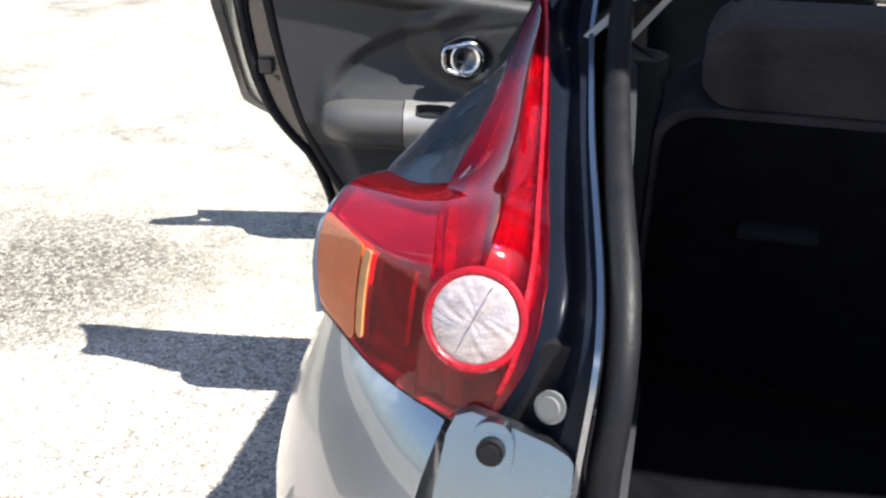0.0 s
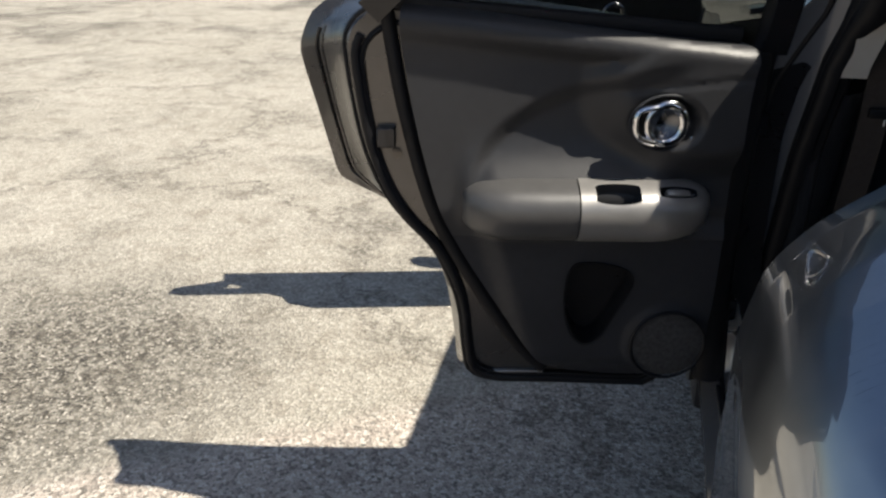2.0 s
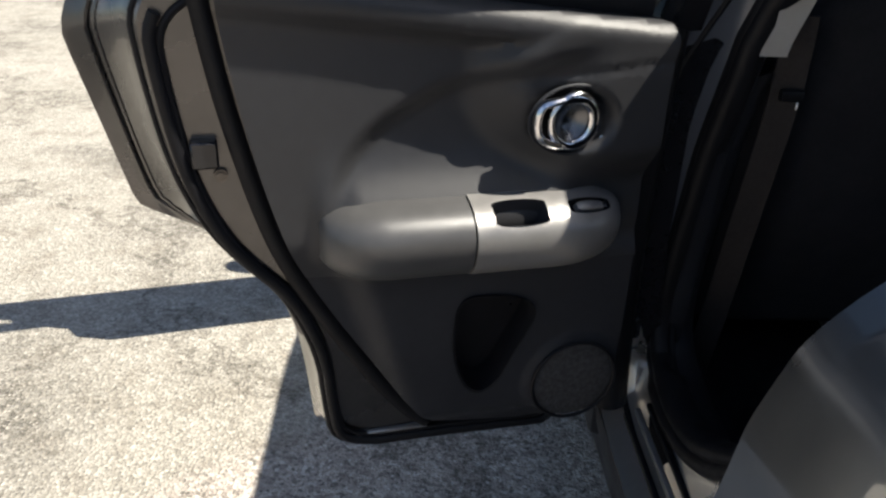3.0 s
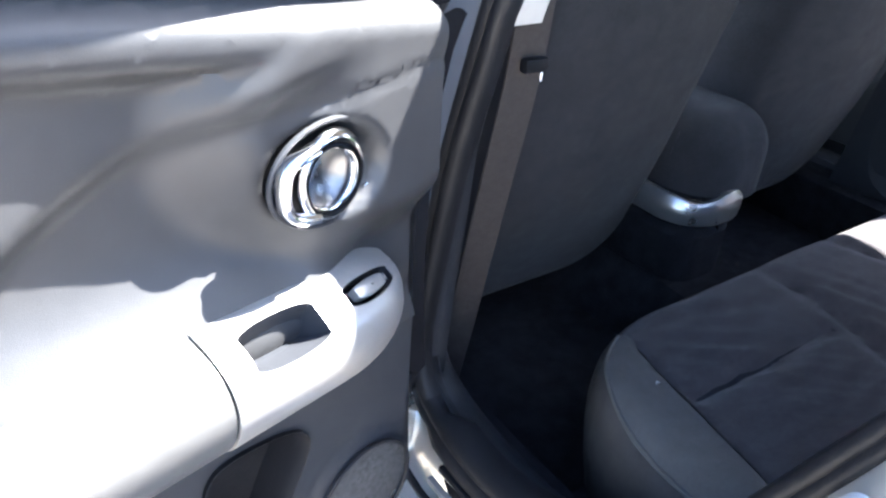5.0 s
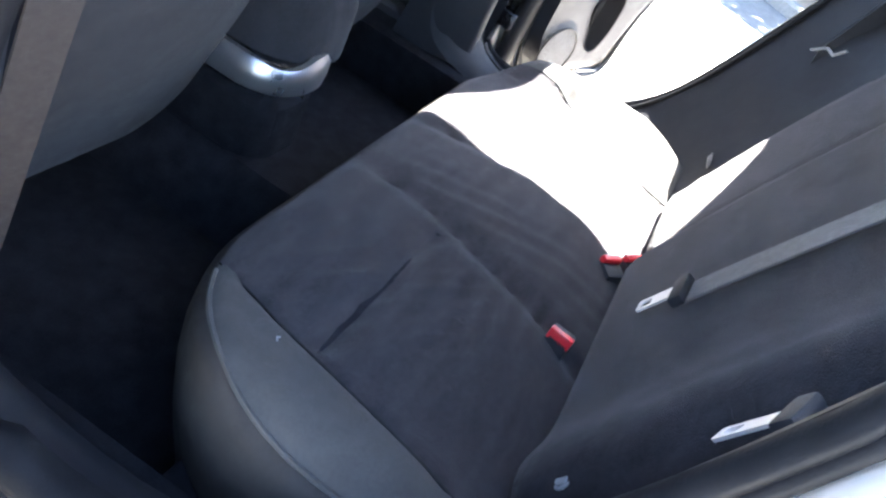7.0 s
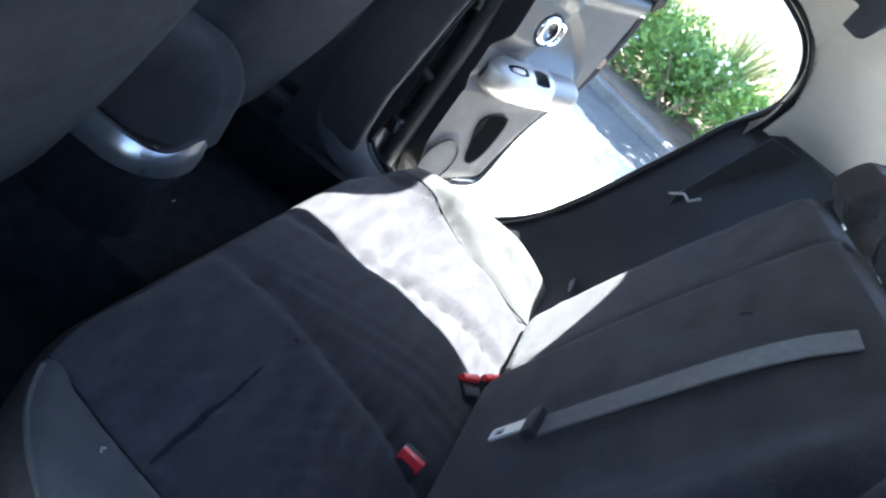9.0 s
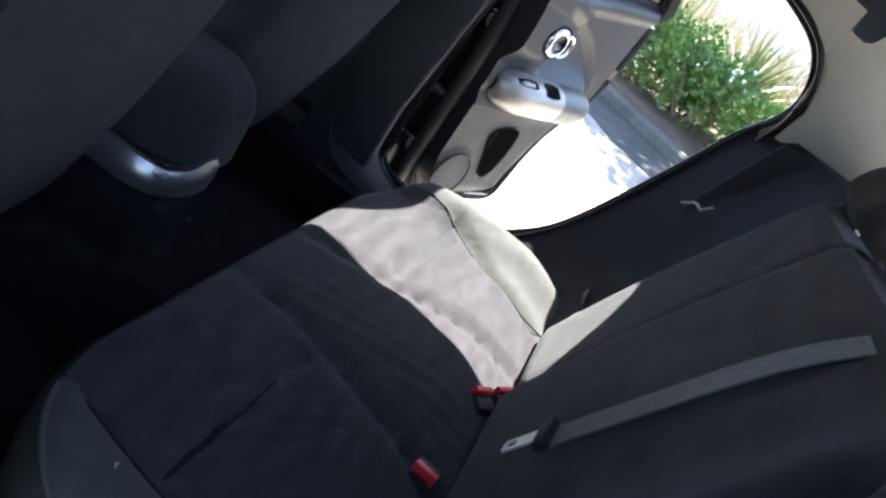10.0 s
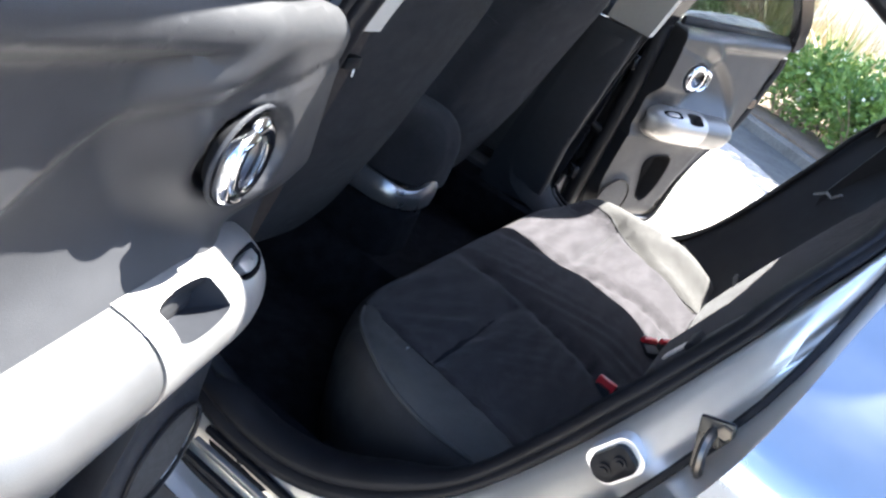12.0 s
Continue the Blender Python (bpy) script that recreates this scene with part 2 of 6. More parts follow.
def sweep(path, profile, closed=False, bm=None, up=(0, 0, 1), scales=None):
    """Carries a closed profile of (side, up) pairs along a path."""
    p = [Vector(q) for q in path]
    n = len(p)
    rings, last = [], None
    for i in range(n):
        a = p[(i - 1) % n] if closed else p[max(0, i - 1)]
        c = p[(i + 1) % n] if closed else p[min(n - 1, i + 1)]
        t = (c - a).normalized()
        if last is None:
            s = t.cross(Vector(up))
            if s.length < 1e-4:
                s = t.cross(Vector((0, 1, 0)))
        else:
            s = last - t * last.dot(t)
        s.normalize()
        last = s
        w = s.cross(t)
        k = scales[i] if scales else 1.0
        rings.append([p[i] + s * (q[0] * k) + w * (q[1] * k) for q in profile])
    if closed:
        rings.append(rings[0])
        bm = bm or bmesh.new()
        rows = [[bm.verts.new(q) for q in r] for r in rings[:-1]]
        for a, b in zip(rows, rows[1:] + rows[:1]):
            for i in range(len(a)):
                j = (i + 1) % len(a)
                bm.faces.new((a[i], a[j], b[j], b[i]))
        return bm
    return loft(rings, bm=bm)


def circle(r, n=10, r2=None):
    return [(r * math.cos(2 * math.pi * i / n), (r2 or r) * math.sin(2 * math.pi * i / n)) for i in range(n)]


def tube(path, r, n=8, closed=False, bm=None):
    return sweep(path, circle(r, n), closed, bm)


def box(lo, hi, bevel=0.004, seg=2, m=None, bm=None):
    """A block between two corners, its edges rounded, at the pose m."""
    b = bmesh.new()
    bmesh.ops.create_cube(b, size=1)
    for v in b.verts:
        v.co = Vector([l + (h - l) * (c + 0.5) for l, h, c in zip(lo, hi, v.co)])
    if bevel:
        bmesh.ops.bevel(b, geom=b.edges[:], offset=bevel, segments=seg, affect="EDGES", profile=0.6)
    if m is not None:
        bmesh.ops.transform(b, matrix=m, verts=b.verts[:])
    if bm is None:
        return b
    join(bm, b)
    return bm


def join(bm, other):
    mp = {v: bm.verts.new(v.co) for v in other.verts}
    for f in other.faces:
        bm.faces.new([mp[v] for v in f.verts])
    other.free()
    return bm


def disc(c, r, axis, depth, n=24, bevel=0.0, m=None):
    """A short cylinder at c along axis."""
    b = bmesh.new()
    bmesh.ops.create_cone(b, cap_ends=True, segments=n, radius1=r, radius2=r, depth=depth)
    if bevel:
        es = [e for e in b.edges if abs(e.verts[0].co.z - e.verts[1].co.z) < 1e-6]
        bmesh.ops.bevel(b, geom=es, offset=bevel, segments=2, affect="EDGES")
    q = Vector((0, 0, 1)).rotation_difference(Vector(axis).normalized()).to_matrix().to_4x4()
    bmesh.ops.transform(b, matrix=Matrix.Translation(c) @ q, verts=b.verts[:])
    return b


def rr(cx, cy, hx, hy, r, n=6):
    """A rounded rectangle outline."""
    out = []
    for sx, sy, a0 in ((1, 1, 0), (-1, 1, 90), (-1, -1, 180), (1, -1, 270)):
        for i in range(n + 1):
            a = radians(a0 + 90 * i / n)
            out.append((cx + sx * (hx - r) + r * math.cos(a), cy + sy * (hy - r) + r * math.sin(a)))
    return out


def rr_depth(x, y, cx, cy, hx, hy, r):
    """How far inside a rounded rectangle a point lies."""
    qx, qy = abs(x - cx) - (hx - r), abs(y - cy) - (hy - r)
    return r - (math.hypot(max(qx, 0), max(qy, 0)) + min(max(qx, qy), 0))


def roll_off(d, r):
    """The drop of a rounded edge of radius r at a depth d inside it."""
    k = 1 - min(max(d, 0), r) / r
    return r * (1 - math.sqrt(max(0, 1 - k * k)))


def smooth01(x):
    x = min(1, max(0, x))
    return x * x * (3 - 2 * x)


def table(x, rows):
    if x <= rows[0][0]:
        return rows[0][1]
    for (a, p), (b, q) in zip(rows, rows[1:]):
        if x <= b:
            return p + (q - p) * smooth01((x - a) / (b - a)) * 0.5 + (q - p) * ((x - a) / (b - a)) * 0.5
    return rows[-1][1]


def cushion(rect, edge, top, low, m=None, step=0.02, groove=None, bm=None):
    """An upholstered pad: rect (cx, cy, hx, hy, r), rounded edge, top height function, flat underside."""
    m = m or Matrix()

    def up(x, y):
        z = top(x, y) - roll_off(rr_depth(x, y, *rect), edge)
        if groove:
            z -= groove(x, y)
        return m @ Vector((x, y, z))
    return sheet(rr(*rect, 8), up, step, under=lambda x, y: m @ Vector((x, y, low)), bm=bm)


def line_groove(x, y, a, b, depth=0.006, width=0.008):
    ax, ay = a
    bx, by = b
    t = ((x - ax) * (bx - ax) + (y - ay) * (by - ay)) / ((bx - ax) ** 2 + (by - ay) ** 2)
    t = min(1, max(0, t))
    d = math.hypot(x - ax - t * (bx - ax), y - ay - t * (by - ay))
    return depth * max(0, 1 - d / width)

# ---- ground ----
def ground_material():
    m = bpy.data.materials.new("worn_chip_asphalt")
    m.use_nodes = True
    n, l = m.node_tree.nodes, m.node_tree.links
    b = n["Principled BSDF"]
    b.inputs["Roughness"].default_value = 0.9
    tc = n.new("ShaderNodeTexCoord")

    def noise_node(scale, detail=5, rough=0.55):
        t = n.new("ShaderNodeTexNoise")
        t.inputs["Scale"].default_value, t.inputs["Detail"].default_value = scale, detail
        t.inputs["Roughness"].default_value = rough
        l.new(tc.outputs["Object"], t.inputs["Vector"])
        return t

    def ramp(src, stops):
        r = n.new("ShaderNodeValToRGB")
        els = r.color_ramp.elements
        while len(els) < len(stops):
            els.new(0.5)
        for e, (p, c) in zip(els, stops):
            e.position, e.color = p, (*c, 1)
        l.new(src, r.inputs["Fac"])
        return r.outputs["Color"]

    def mixed(fac, a, c):
        x = n.new("ShaderNodeMix")
        x.data_type = "RGBA"
        if isinstance(fac, float):
            x.inputs[0].default_value = fac
        else:
            l.new(fac, x.inputs[0])
        l.new(a, x.inputs[6])
        l.new(c, x.inputs[7])
        return x.outputs[2]
    def times(x, y):
        k = n.new("ShaderNodeMath")
        k.operation = "MULTIPLY"
        l.new(x, k.inputs[0])
        if isinstance(y, float):
            k.inputs[1].default_value = y
        else:
            l.new(y, k.inputs[1])
        return k.outputs[0]

    chips = n.new("ShaderNodeTexVoronoi")
    chips.inputs["Scale"].default_value = 135
    chips.inputs["Randomness"].default_value = 1.0
    l.new(tc.outputs["Object"], chips.inputs["Vector"])
    pick = n.new("ShaderNodeSeparateColor")
    l.new(chips.outputs["Color"], pick.inputs["Color"])
    stone = ramp(pick.outputs[0], [(0.0, (0.06, 0.054, 0.045)), (0.25, (0.20, 0.18, 0.145)), (0.7, (0.42, 0.39, 0.33)), (1.0, (0.66, 0.63, 0.56))])
    broad = ramp(noise_node(1.1).outputs["Fac"], [(0.3, (0.32, 0.294, 0.245)), (0.7, (0.45, 0.42, 0.365))])
    grit = ramp(noise_node(55, 4, 0.7).outputs["Fac"], [(0.38, (0.55, 0.55, 0.55)), (0.6, (1, 1, 1))])
    col = mixed(0.40, broad, stone)
    m2 = n.new("ShaderNodeMix")
    m2.data_type, m2.blend_type = "RGBA", "MULTIPLY"
    m2.inputs[0].default_value = 0.5
    l.new(col, m2.inputs[6])
    l.new(grit, m2.inputs[7])
    col = m2.outputs[2]
    m3 = n.new("ShaderNodeMix")
    m3.data_type, m3.blend_type = "RGBA", "MULTIPLY"
    m3.inputs[0].default_value = 1.0
    l.new(col, m3.inputs[6])
    l.new(ramp(noise_node(7, 6, 0.7).outputs["Fac"], [(0.36, (0.74, 0.72, 0.7)), (0.5, (0.95, 0.95, 0.95)), (0.62, (1, 1, 1))]), m3.inputs[7])
    col = m3.outputs[2]
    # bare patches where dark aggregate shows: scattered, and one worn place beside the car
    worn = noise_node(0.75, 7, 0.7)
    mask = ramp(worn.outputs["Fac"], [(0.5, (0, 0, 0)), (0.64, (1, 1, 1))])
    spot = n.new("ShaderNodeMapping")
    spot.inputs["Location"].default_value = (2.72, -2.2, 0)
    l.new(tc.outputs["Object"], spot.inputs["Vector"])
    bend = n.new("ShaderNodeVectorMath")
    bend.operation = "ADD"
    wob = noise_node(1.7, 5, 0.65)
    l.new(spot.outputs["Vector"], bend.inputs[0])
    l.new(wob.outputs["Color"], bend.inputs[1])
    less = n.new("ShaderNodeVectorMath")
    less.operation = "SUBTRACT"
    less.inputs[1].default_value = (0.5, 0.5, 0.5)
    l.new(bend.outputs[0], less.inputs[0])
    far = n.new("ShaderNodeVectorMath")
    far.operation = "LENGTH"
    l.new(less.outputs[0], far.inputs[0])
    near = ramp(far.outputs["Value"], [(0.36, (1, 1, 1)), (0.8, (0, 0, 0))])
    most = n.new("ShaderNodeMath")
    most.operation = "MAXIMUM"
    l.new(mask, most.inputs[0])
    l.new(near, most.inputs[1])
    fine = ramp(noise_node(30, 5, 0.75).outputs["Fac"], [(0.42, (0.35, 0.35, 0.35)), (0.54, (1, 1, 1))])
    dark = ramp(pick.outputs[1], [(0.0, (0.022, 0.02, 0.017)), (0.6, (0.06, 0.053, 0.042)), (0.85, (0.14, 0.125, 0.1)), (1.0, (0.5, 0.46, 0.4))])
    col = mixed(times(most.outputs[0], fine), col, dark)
    # coarser pinkish aggregate on the near side of a slanting joint
    flat = n.new("ShaderNodeVectorMath")
    flat.operation = "DOT_PRODUCT"
    flat.inputs[1].default_value = (0.64, -1.0, 0)
    l.new(tc.outputs["Object"], flat.inputs[0])
    drift = n.new("ShaderNodeMath")
    drift.operation = "MULTIPLY_ADD"
    l.new(noise_node(2.2, 6, 0.6).outputs["Fac"], drift.inputs[0])
    drift.inputs[1].default_value = 0.30
    l.new(flat.outputs["Value"], drift.inputs[2])
    side = n.new("ShaderNodeMapRange")
    side.inputs["From Min"].default_value, side.inputs["From Max"].default_value = -3.16, -3.07
    l.new(drift.outputs[0], side.inputs["Value"])
    coarse = n.new("ShaderNodeTexVoronoi")
    coarse.inputs["Scale"].default_value = 105
    l.new(tc.outputs["Object"], coarse.inputs["Vector"])
    pick2 = n.new("ShaderNodeSeparateColor")
    l.new(coarse.outputs["Color"], pick2.inputs["Color"])
    pebbles = ramp(pick2.outputs[0], [(0.0, (0.05, 0.045, 0.042)), (0.16, (0.16, 0.13, 0.115)), (0.45, (0.40, 0.335, 0.29)), (0.8, (0.53, 0.465, 0.41)), (1.0, (0.72, 0.68, 0.62))])
    col = mixed(times(side.outputs["Result"], 0.55), col, pebbles)
    # hairline cracks
    crack = n.new("ShaderNodeTexVoronoi")
    crack.feature = "DISTANCE_TO_EDGE"
    crack.inputs["Scale"].default_value = 0.42
    warp = n.new("ShaderNodeVectorMath")
    warp.operation = "ADD"
    l.new(tc.outputs["Object"], warp.inputs[0])
    wn = noise_node(2.6, 6, 0.7)
    l.new(wn.outputs["Color"], warp.inputs[1])
    l.new(warp.outputs[0], crack.inputs["Vector"])
    cm = ramp(crack.outputs["Distance"], [(0.0, (1, 1, 1)), (0.016, (0, 0, 0))])
    tar = ramp(pick.outputs[0], [(0.0, (0.05, 0.045, 0.04)), (1.0, (0.16, 0.14, 0.11))])
    col = mixed(times(times(cm, 0.85), fine), col, tar)
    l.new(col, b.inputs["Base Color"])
    bump = n.new("ShaderNodeBump")
    bump.inputs["Strength"].default_value, bump.inputs["Distance"].default_value = 0.9, 0.005
    l.new(chips.outputs["Distance"], bump.inputs["Height"])
    l.new(bump.outputs["Normal"], b.inputs["Normal"])
    return m


ASPHALT = ground_material()
bm = bmesh.new()
bmesh.ops.create_grid(bm, x_segments=60, y_segments=60, size=300)
for v in bm.verts:
    v.co.z = 0
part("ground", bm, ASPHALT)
tagged(bpy.data.objects["ground"], "light worn chip-seal asphalt with dark patches and cracks", "ground", kind="structure")

# darker tarred road beyond a seam
TAR_AND_SHADE = material("dark_tar_and_shade", (0.07, 0.066, 0.06), 0.9, 0, 0.3, 2, 0.8, 90)
edge_a, edge_d = Vector((-8.86, 7.34, 0)), Vector((-0.633, 0.774, 0))
edge_n = Vector((-0.774, -0.633, 0))
tagged(part("road", sheet([(-9, 0), (30, 0), (30, 7), (-9, 7)], lambda a, b: edge_a + edge_d * a + edge_n * (b + 0.06 * math.sin(a * 1.7)) + Vector((0, 0, 0.006)), 1.0,
                          under=lambda a, b: edge_a + edge_d * a + edge_n * b + Vector((0, 0, -0.05))), TAR_AND_SHADE), "darker tarred road surface beyond a seam", "road", kind="structure")

# ---- car body ----
car = thing("car", (0, 2.2, 0), "dark grey metallic hatchback with open doors and tailgate", "car")


PROFILE = [(0.2, 0.79), (0.35, 0.825), (0.5, 0.842), (0.7, 0.86), (0.9, 0.862), (1.0, 0.85), (1.04, 0.832), (1.07, 0.81), (1.09, 0.793), (1.11, 0.768), (1.14, 0.74), (1.17, 0.724), (1.2, 0.712), (1.24, 0.70), (1.28, 0.688), (1.32, 0.668), (1.42, 0.60), (1.52, 0.55)]


def taper(y, z):
    """How far the sides draw in towards the rear of the roof."""
    return 0.27 * min(0.5, max(0.0, 1.74 - y)) * smooth01((z - 1.10) / 0.26)


def half_width(y, z):
    d = 1.15 - y
    lean = 0.12 + 0.50 * smooth01((z - 1.02) / 0.13)
    ze = z + lean * (d if d > 0.06 else max(0, d + 0.06) ** 2 / 0.24) + 0.2 * min(0.12, max(0, y - 1.15)) - 0.09 * smooth01((y - 1.28) / 0.5)
    w = 0.0
    for o in (-0.018, -0.009, 0.0, 0.009, 0.018):
        w += 0.2 * table(ze + o, PROFILE)
    w += 0.04 * math.exp(-((y - 0.95) / 0.32) ** 2 - ((z - 0.91) / 0.17) ** 2)
    if y < 0.93:
        w -= 0.9 * (0.93 - y) ** 2 * smooth01((1.07 - z) / 0.04)
    if y < 0.95:
        w -= 0.30 * ((0.95 - y) / 0.75) ** 2.2
    if y > 3.2:
        w -= 0.22 * ((y - 3.2) / 0.9) ** 2
    return w - taper(y, z) * smooth01((y - 1.10) / 0.2)


INNER = [(1.985, 0.56), (1.87, 0.505), (1.74, 0.505), (1.62, 0.56), (1.52, 0.66), (1.45, 0.79), (1.385, 0.95), (1.328, 1.11),
         (1.278, 1.22), (1.312, 1.305), (1.375, 1.358), (1.53, 1.395), (1.78, 1.415), (1.86, 1.37), (1.90, 1.2), (1.95, 0.95), (1.975, 0.75)]
OUTER = [(1.955, 0.46), (1.86, 0.43), (1.72, 0.43), (1.54, 0.43), (1.455, 0.56), (1.398, 0.70), (1.352, 0.84), (1.319, 0.97),
         (1.297, 1.09), (1.276, 1.18), (1.282, 1.28), (1.36, 1.39), (1.52, 1.455), (1.78, 1.48), (1.885, 1.42), (1.915, 1.2), (1.945, 0.95), (1.955, 0.75)]
INNER_R, OUTER_R = rounded(INNER, 2), rounded(OUTER, 2)


def inner_x(z, y=1.9):
    return table(z, [(0.4, 0.745), (0.9, 0.725), (1.1, 0.705), (1.25, 0.665), (1.44, 0.60)]) - taper(y, z)


def seal_x(z, s, y=1.9):
    """Half width at the door seal."""
    return inner_x(z, y) + (0.025 * (1 - smooth01((z - 1.15) / 0.15)) if s > 0 else 0.0)


WHEEL_Y = 0.99
TAIL = [(1.054, 1.247), (1.036, 1.222), (0.993, 1.188), (0.937, 1.162), (0.89, 1.14), (0.849, 1.122), (0.822, 1.106), (0.815, 1.095), (0.816, 1.086), (0.828, 1.076), (0.846, 1.068), (0.875, 1.061), (0.903, 1.054), (0.945, 1.044), (0.90, 1.030), (0.84, 1.005), (0.785, 0.978), (0.765, 0.962), (0.775, 0.953)]


def arch(y0, a0, a1, r=0.365, n=14):
    return [(y0 + r * math.cos(radians(a0 + (a1 - a0) * i / n)), 0.33 + r * math.sin(radians(a0 + (a1 - a0) * i / n))) for i in range(n + 1)]


def side_point(s, y, z, inset=0.0):
    return Vector((s * (half_width(y, z) - inset), y, z))


def even(ob, s):
    """Normals taken from the body's own curve, so that reflections flow."""
    me, e = ob.data, 0.004
    out = []
    for v in me.vertices:
        y, z = v.co.y, v.co.z
        k = s if abs(abs(v.co.x) - half_width(y, z)) < 0.006 else -s
        gy, gz = (half_width(y + e, z) - half_width(y - e, z)) / (2 * e), (half_width(y, z + e) - half_width(y, z - e)) / (2 * e)
        out.append(Vector((k, -abs(k) * gy * (1 if k == s else -1), -gz * (1 if k == s else -1))).normalized())
    me.normals_split_custom_set_from_vertices(out)


def car_side(s):
    """One side of the shell: quarter panel, door jamb, seal, sill, fender and pillars. s is -1 on the left."""
    cut = [p for p in OUTER_R if p[0] < 1.515 and p[1] > 0.435]
    cut.sort(key=lambda p: p[1])
    outline = [(1.515, 0.432)] + [(p[0], p[1]) for p in cut] + [(1.53, 1.462), (1.53, 1.505), (1.3, 1.50), (1.1, 1.46), (1.0, 1.40), (1.0, 1.33),
                                                     (1.06, 1.285)] + TAIL + [(0.885, 0.95)] + [p for p in reversed(arch(WHEEL_Y, 8, 106))]
    even(part("quarter_panel", sheet(outline, lambda y, z: side_point(s, y, z), 0.011, under=lambda y, z: side_point(s, y, z, 0.012)), PAINT, car,
              "grey metallic rear quarter panel with a swollen haunch"), s)
    # jamb between the outer cut and the seal, with a step
    rings = []
    for k, (ox, oi) in enumerate(((0, 0), (0.01, 0.03), (0.04, 0.12), (0.08, 0.24), (0.13, 0.36), (0.19, 0.50), (0.25, 0.61), (0.31, 0.67), (0.37, 0.70), (0.43, 0.72), (0.52, 0.745), (0.70, 0.80), (0.88, 0.87), (0.96, 0.93), (1.0, 1.03))):
        ring = []
        for a, b in zip(OUTER_R, INNER_R):
            p = a.lerp(b, ox)
            xo, xi = half_width(a[0], a[1]), seal_x(b[1], s, b[0])
            ring.append(Vector((s * (xo + (xi - xo) * oi), p[0], p[1])))
        rings.append(ring)
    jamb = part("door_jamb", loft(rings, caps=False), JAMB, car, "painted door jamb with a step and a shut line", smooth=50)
    # black strip added along the shut line for the gap's shadow
    if s < 0:
        part("shut_line_shade", sweep([rings[5][i] + Vector((s * 0.002, 0, 0)) for i in range(len(rings[5]))], circle(0.006, 8), True), RUBBER, car, "black strip for the shade in the shut line")
    # dark sheet over the pillar side of the jamb; its colour holds the shade there
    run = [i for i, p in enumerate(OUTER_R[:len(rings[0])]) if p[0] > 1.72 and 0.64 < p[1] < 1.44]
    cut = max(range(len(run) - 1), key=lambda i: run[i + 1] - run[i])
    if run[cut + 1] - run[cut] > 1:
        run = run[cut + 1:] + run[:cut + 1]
    part("pillar_shade", loft([[rings[k][i] + Vector((s * 0.003, -0.003, 0)) for i in run] for k in range(1, 15)], closed=False, caps=False), SHADED_JAMB, car, "pillar side of the jamb, darkened for shade", smooth=50)
    wide = 1.0 if s < 0 else 0.35
    mid = Vector((1.63, 0.93))
    rows = []
    for p in INNER_R:
        d = (mid - p).normalized()
        q = 0.55 if p[0] > 1.9 else 1.0 - 0.52 * smooth01((1.62 - p[0]) / 0.12)
        up = 0.012 * smooth01((p[1] - 1.04) / 0.08) * smooth01((1.5 - p[0]) / 0.1)
        rows.append([Vector((s * (seal_x(p[1], s, p[0]) + dx * (0.5 + 0.5 * wide) * (0.1 + 0.9 * q)), p[0] + d.x * (o * q + up) * wide, p[1] + d.y * (o * q + up) * wide))
                     for o, dx in ((-0.012, -0.006), (-0.010, 0.012), (0.0, 0.021), (0.012, 0.020), (0.020, 0.012), (0.026, 0.016), (0.038, 0.014), (0.048, 0.004), (0.054, -0.012), (0.050, -0.030), (0.02, -0.034))])
    rows.append(rows[0])
    part("weatherstrip", loft(rows, caps=False), RUBBER, car, "black rubber door seal round the opening", smooth=60)
    inner = [Vector((s * (seal_x(p[1], s, p[0]) - 0.03), p[0], p[1])) for p in INNER_R]
    part("seal_lip", sweep(inner, circle(0.012 if s < 0 else 0.006, 8), True), RUBBER, car)
    for k in (0.30, 0.42, 0.54):
        x = s * (0.845 - 0.11 * k * 1.4)
        part("sill_strip", box((x - 0.005, 1.46, 0.447 + 0.09 * k - 0.004), (x + 0.005, 1.86, 0.447 + 0.09 * k + 0.006), 0.003), SATIN if k == 0.42 else RUBBER, car)
    # rocker
    ro = [(1.36, 0.26), (3.05, 0.26), (3.05, 0.43), (1.40, 0.43)]
    part("rocker_panel", sheet(ro, lambda y, z: side_point(s, y, z), 0.05, under=lambda y, z: side_point(s, y, z, 0.05)), PLASTIC, car, "black sill cladding")
    # front fender
    fy = 3.55
    fo = [(2.97, 0.40), (2.97, 1.06), (3.2, 1.05), (3.9, 0.93), (4.05, 0.75)] + [(4.05, 0.5)] + [p for p in arch(fy, 15, 165, 0.37)]
    part("fender", sheet(fo, lambda y, z: side_point(s, y, z), 0.04, under=lambda y, z: side_point(s, y, z, 0.012)), PAINT, car, "grey metallic front fender")
    part("sill_trim", box((min(s * 0.62, s * 0.765), 1.25, 0.34), (max(s * 0.62, s * 0.765), 3.1, 0.485), 0.02), CARPET, car, "black sill trim")
    part("sill_trim", box((min(s * 0.73, s * 0.83), 1.96, 0.34), (max(s * 0.73, s * 0.83), 3.1, 0.505), 0.02), PLASTIC, car, "black sill trim")
    # B pillar, outer skin and inner trim
    part("pillar", sheet([(1.955, 0.44), (2.02, 0.44), (2.02, 1.15), (1.97, 1.47), (1.80, 1.48), (1.88, 1.42), (1.915, 1.2), (1.94, 0.95)],
                         lambda y, z: side_point(s, y, z, 0.01), 0.03, under=lambda y, z: side_point(s, y, z, 0.11)), GLOSS_BLACK, car)
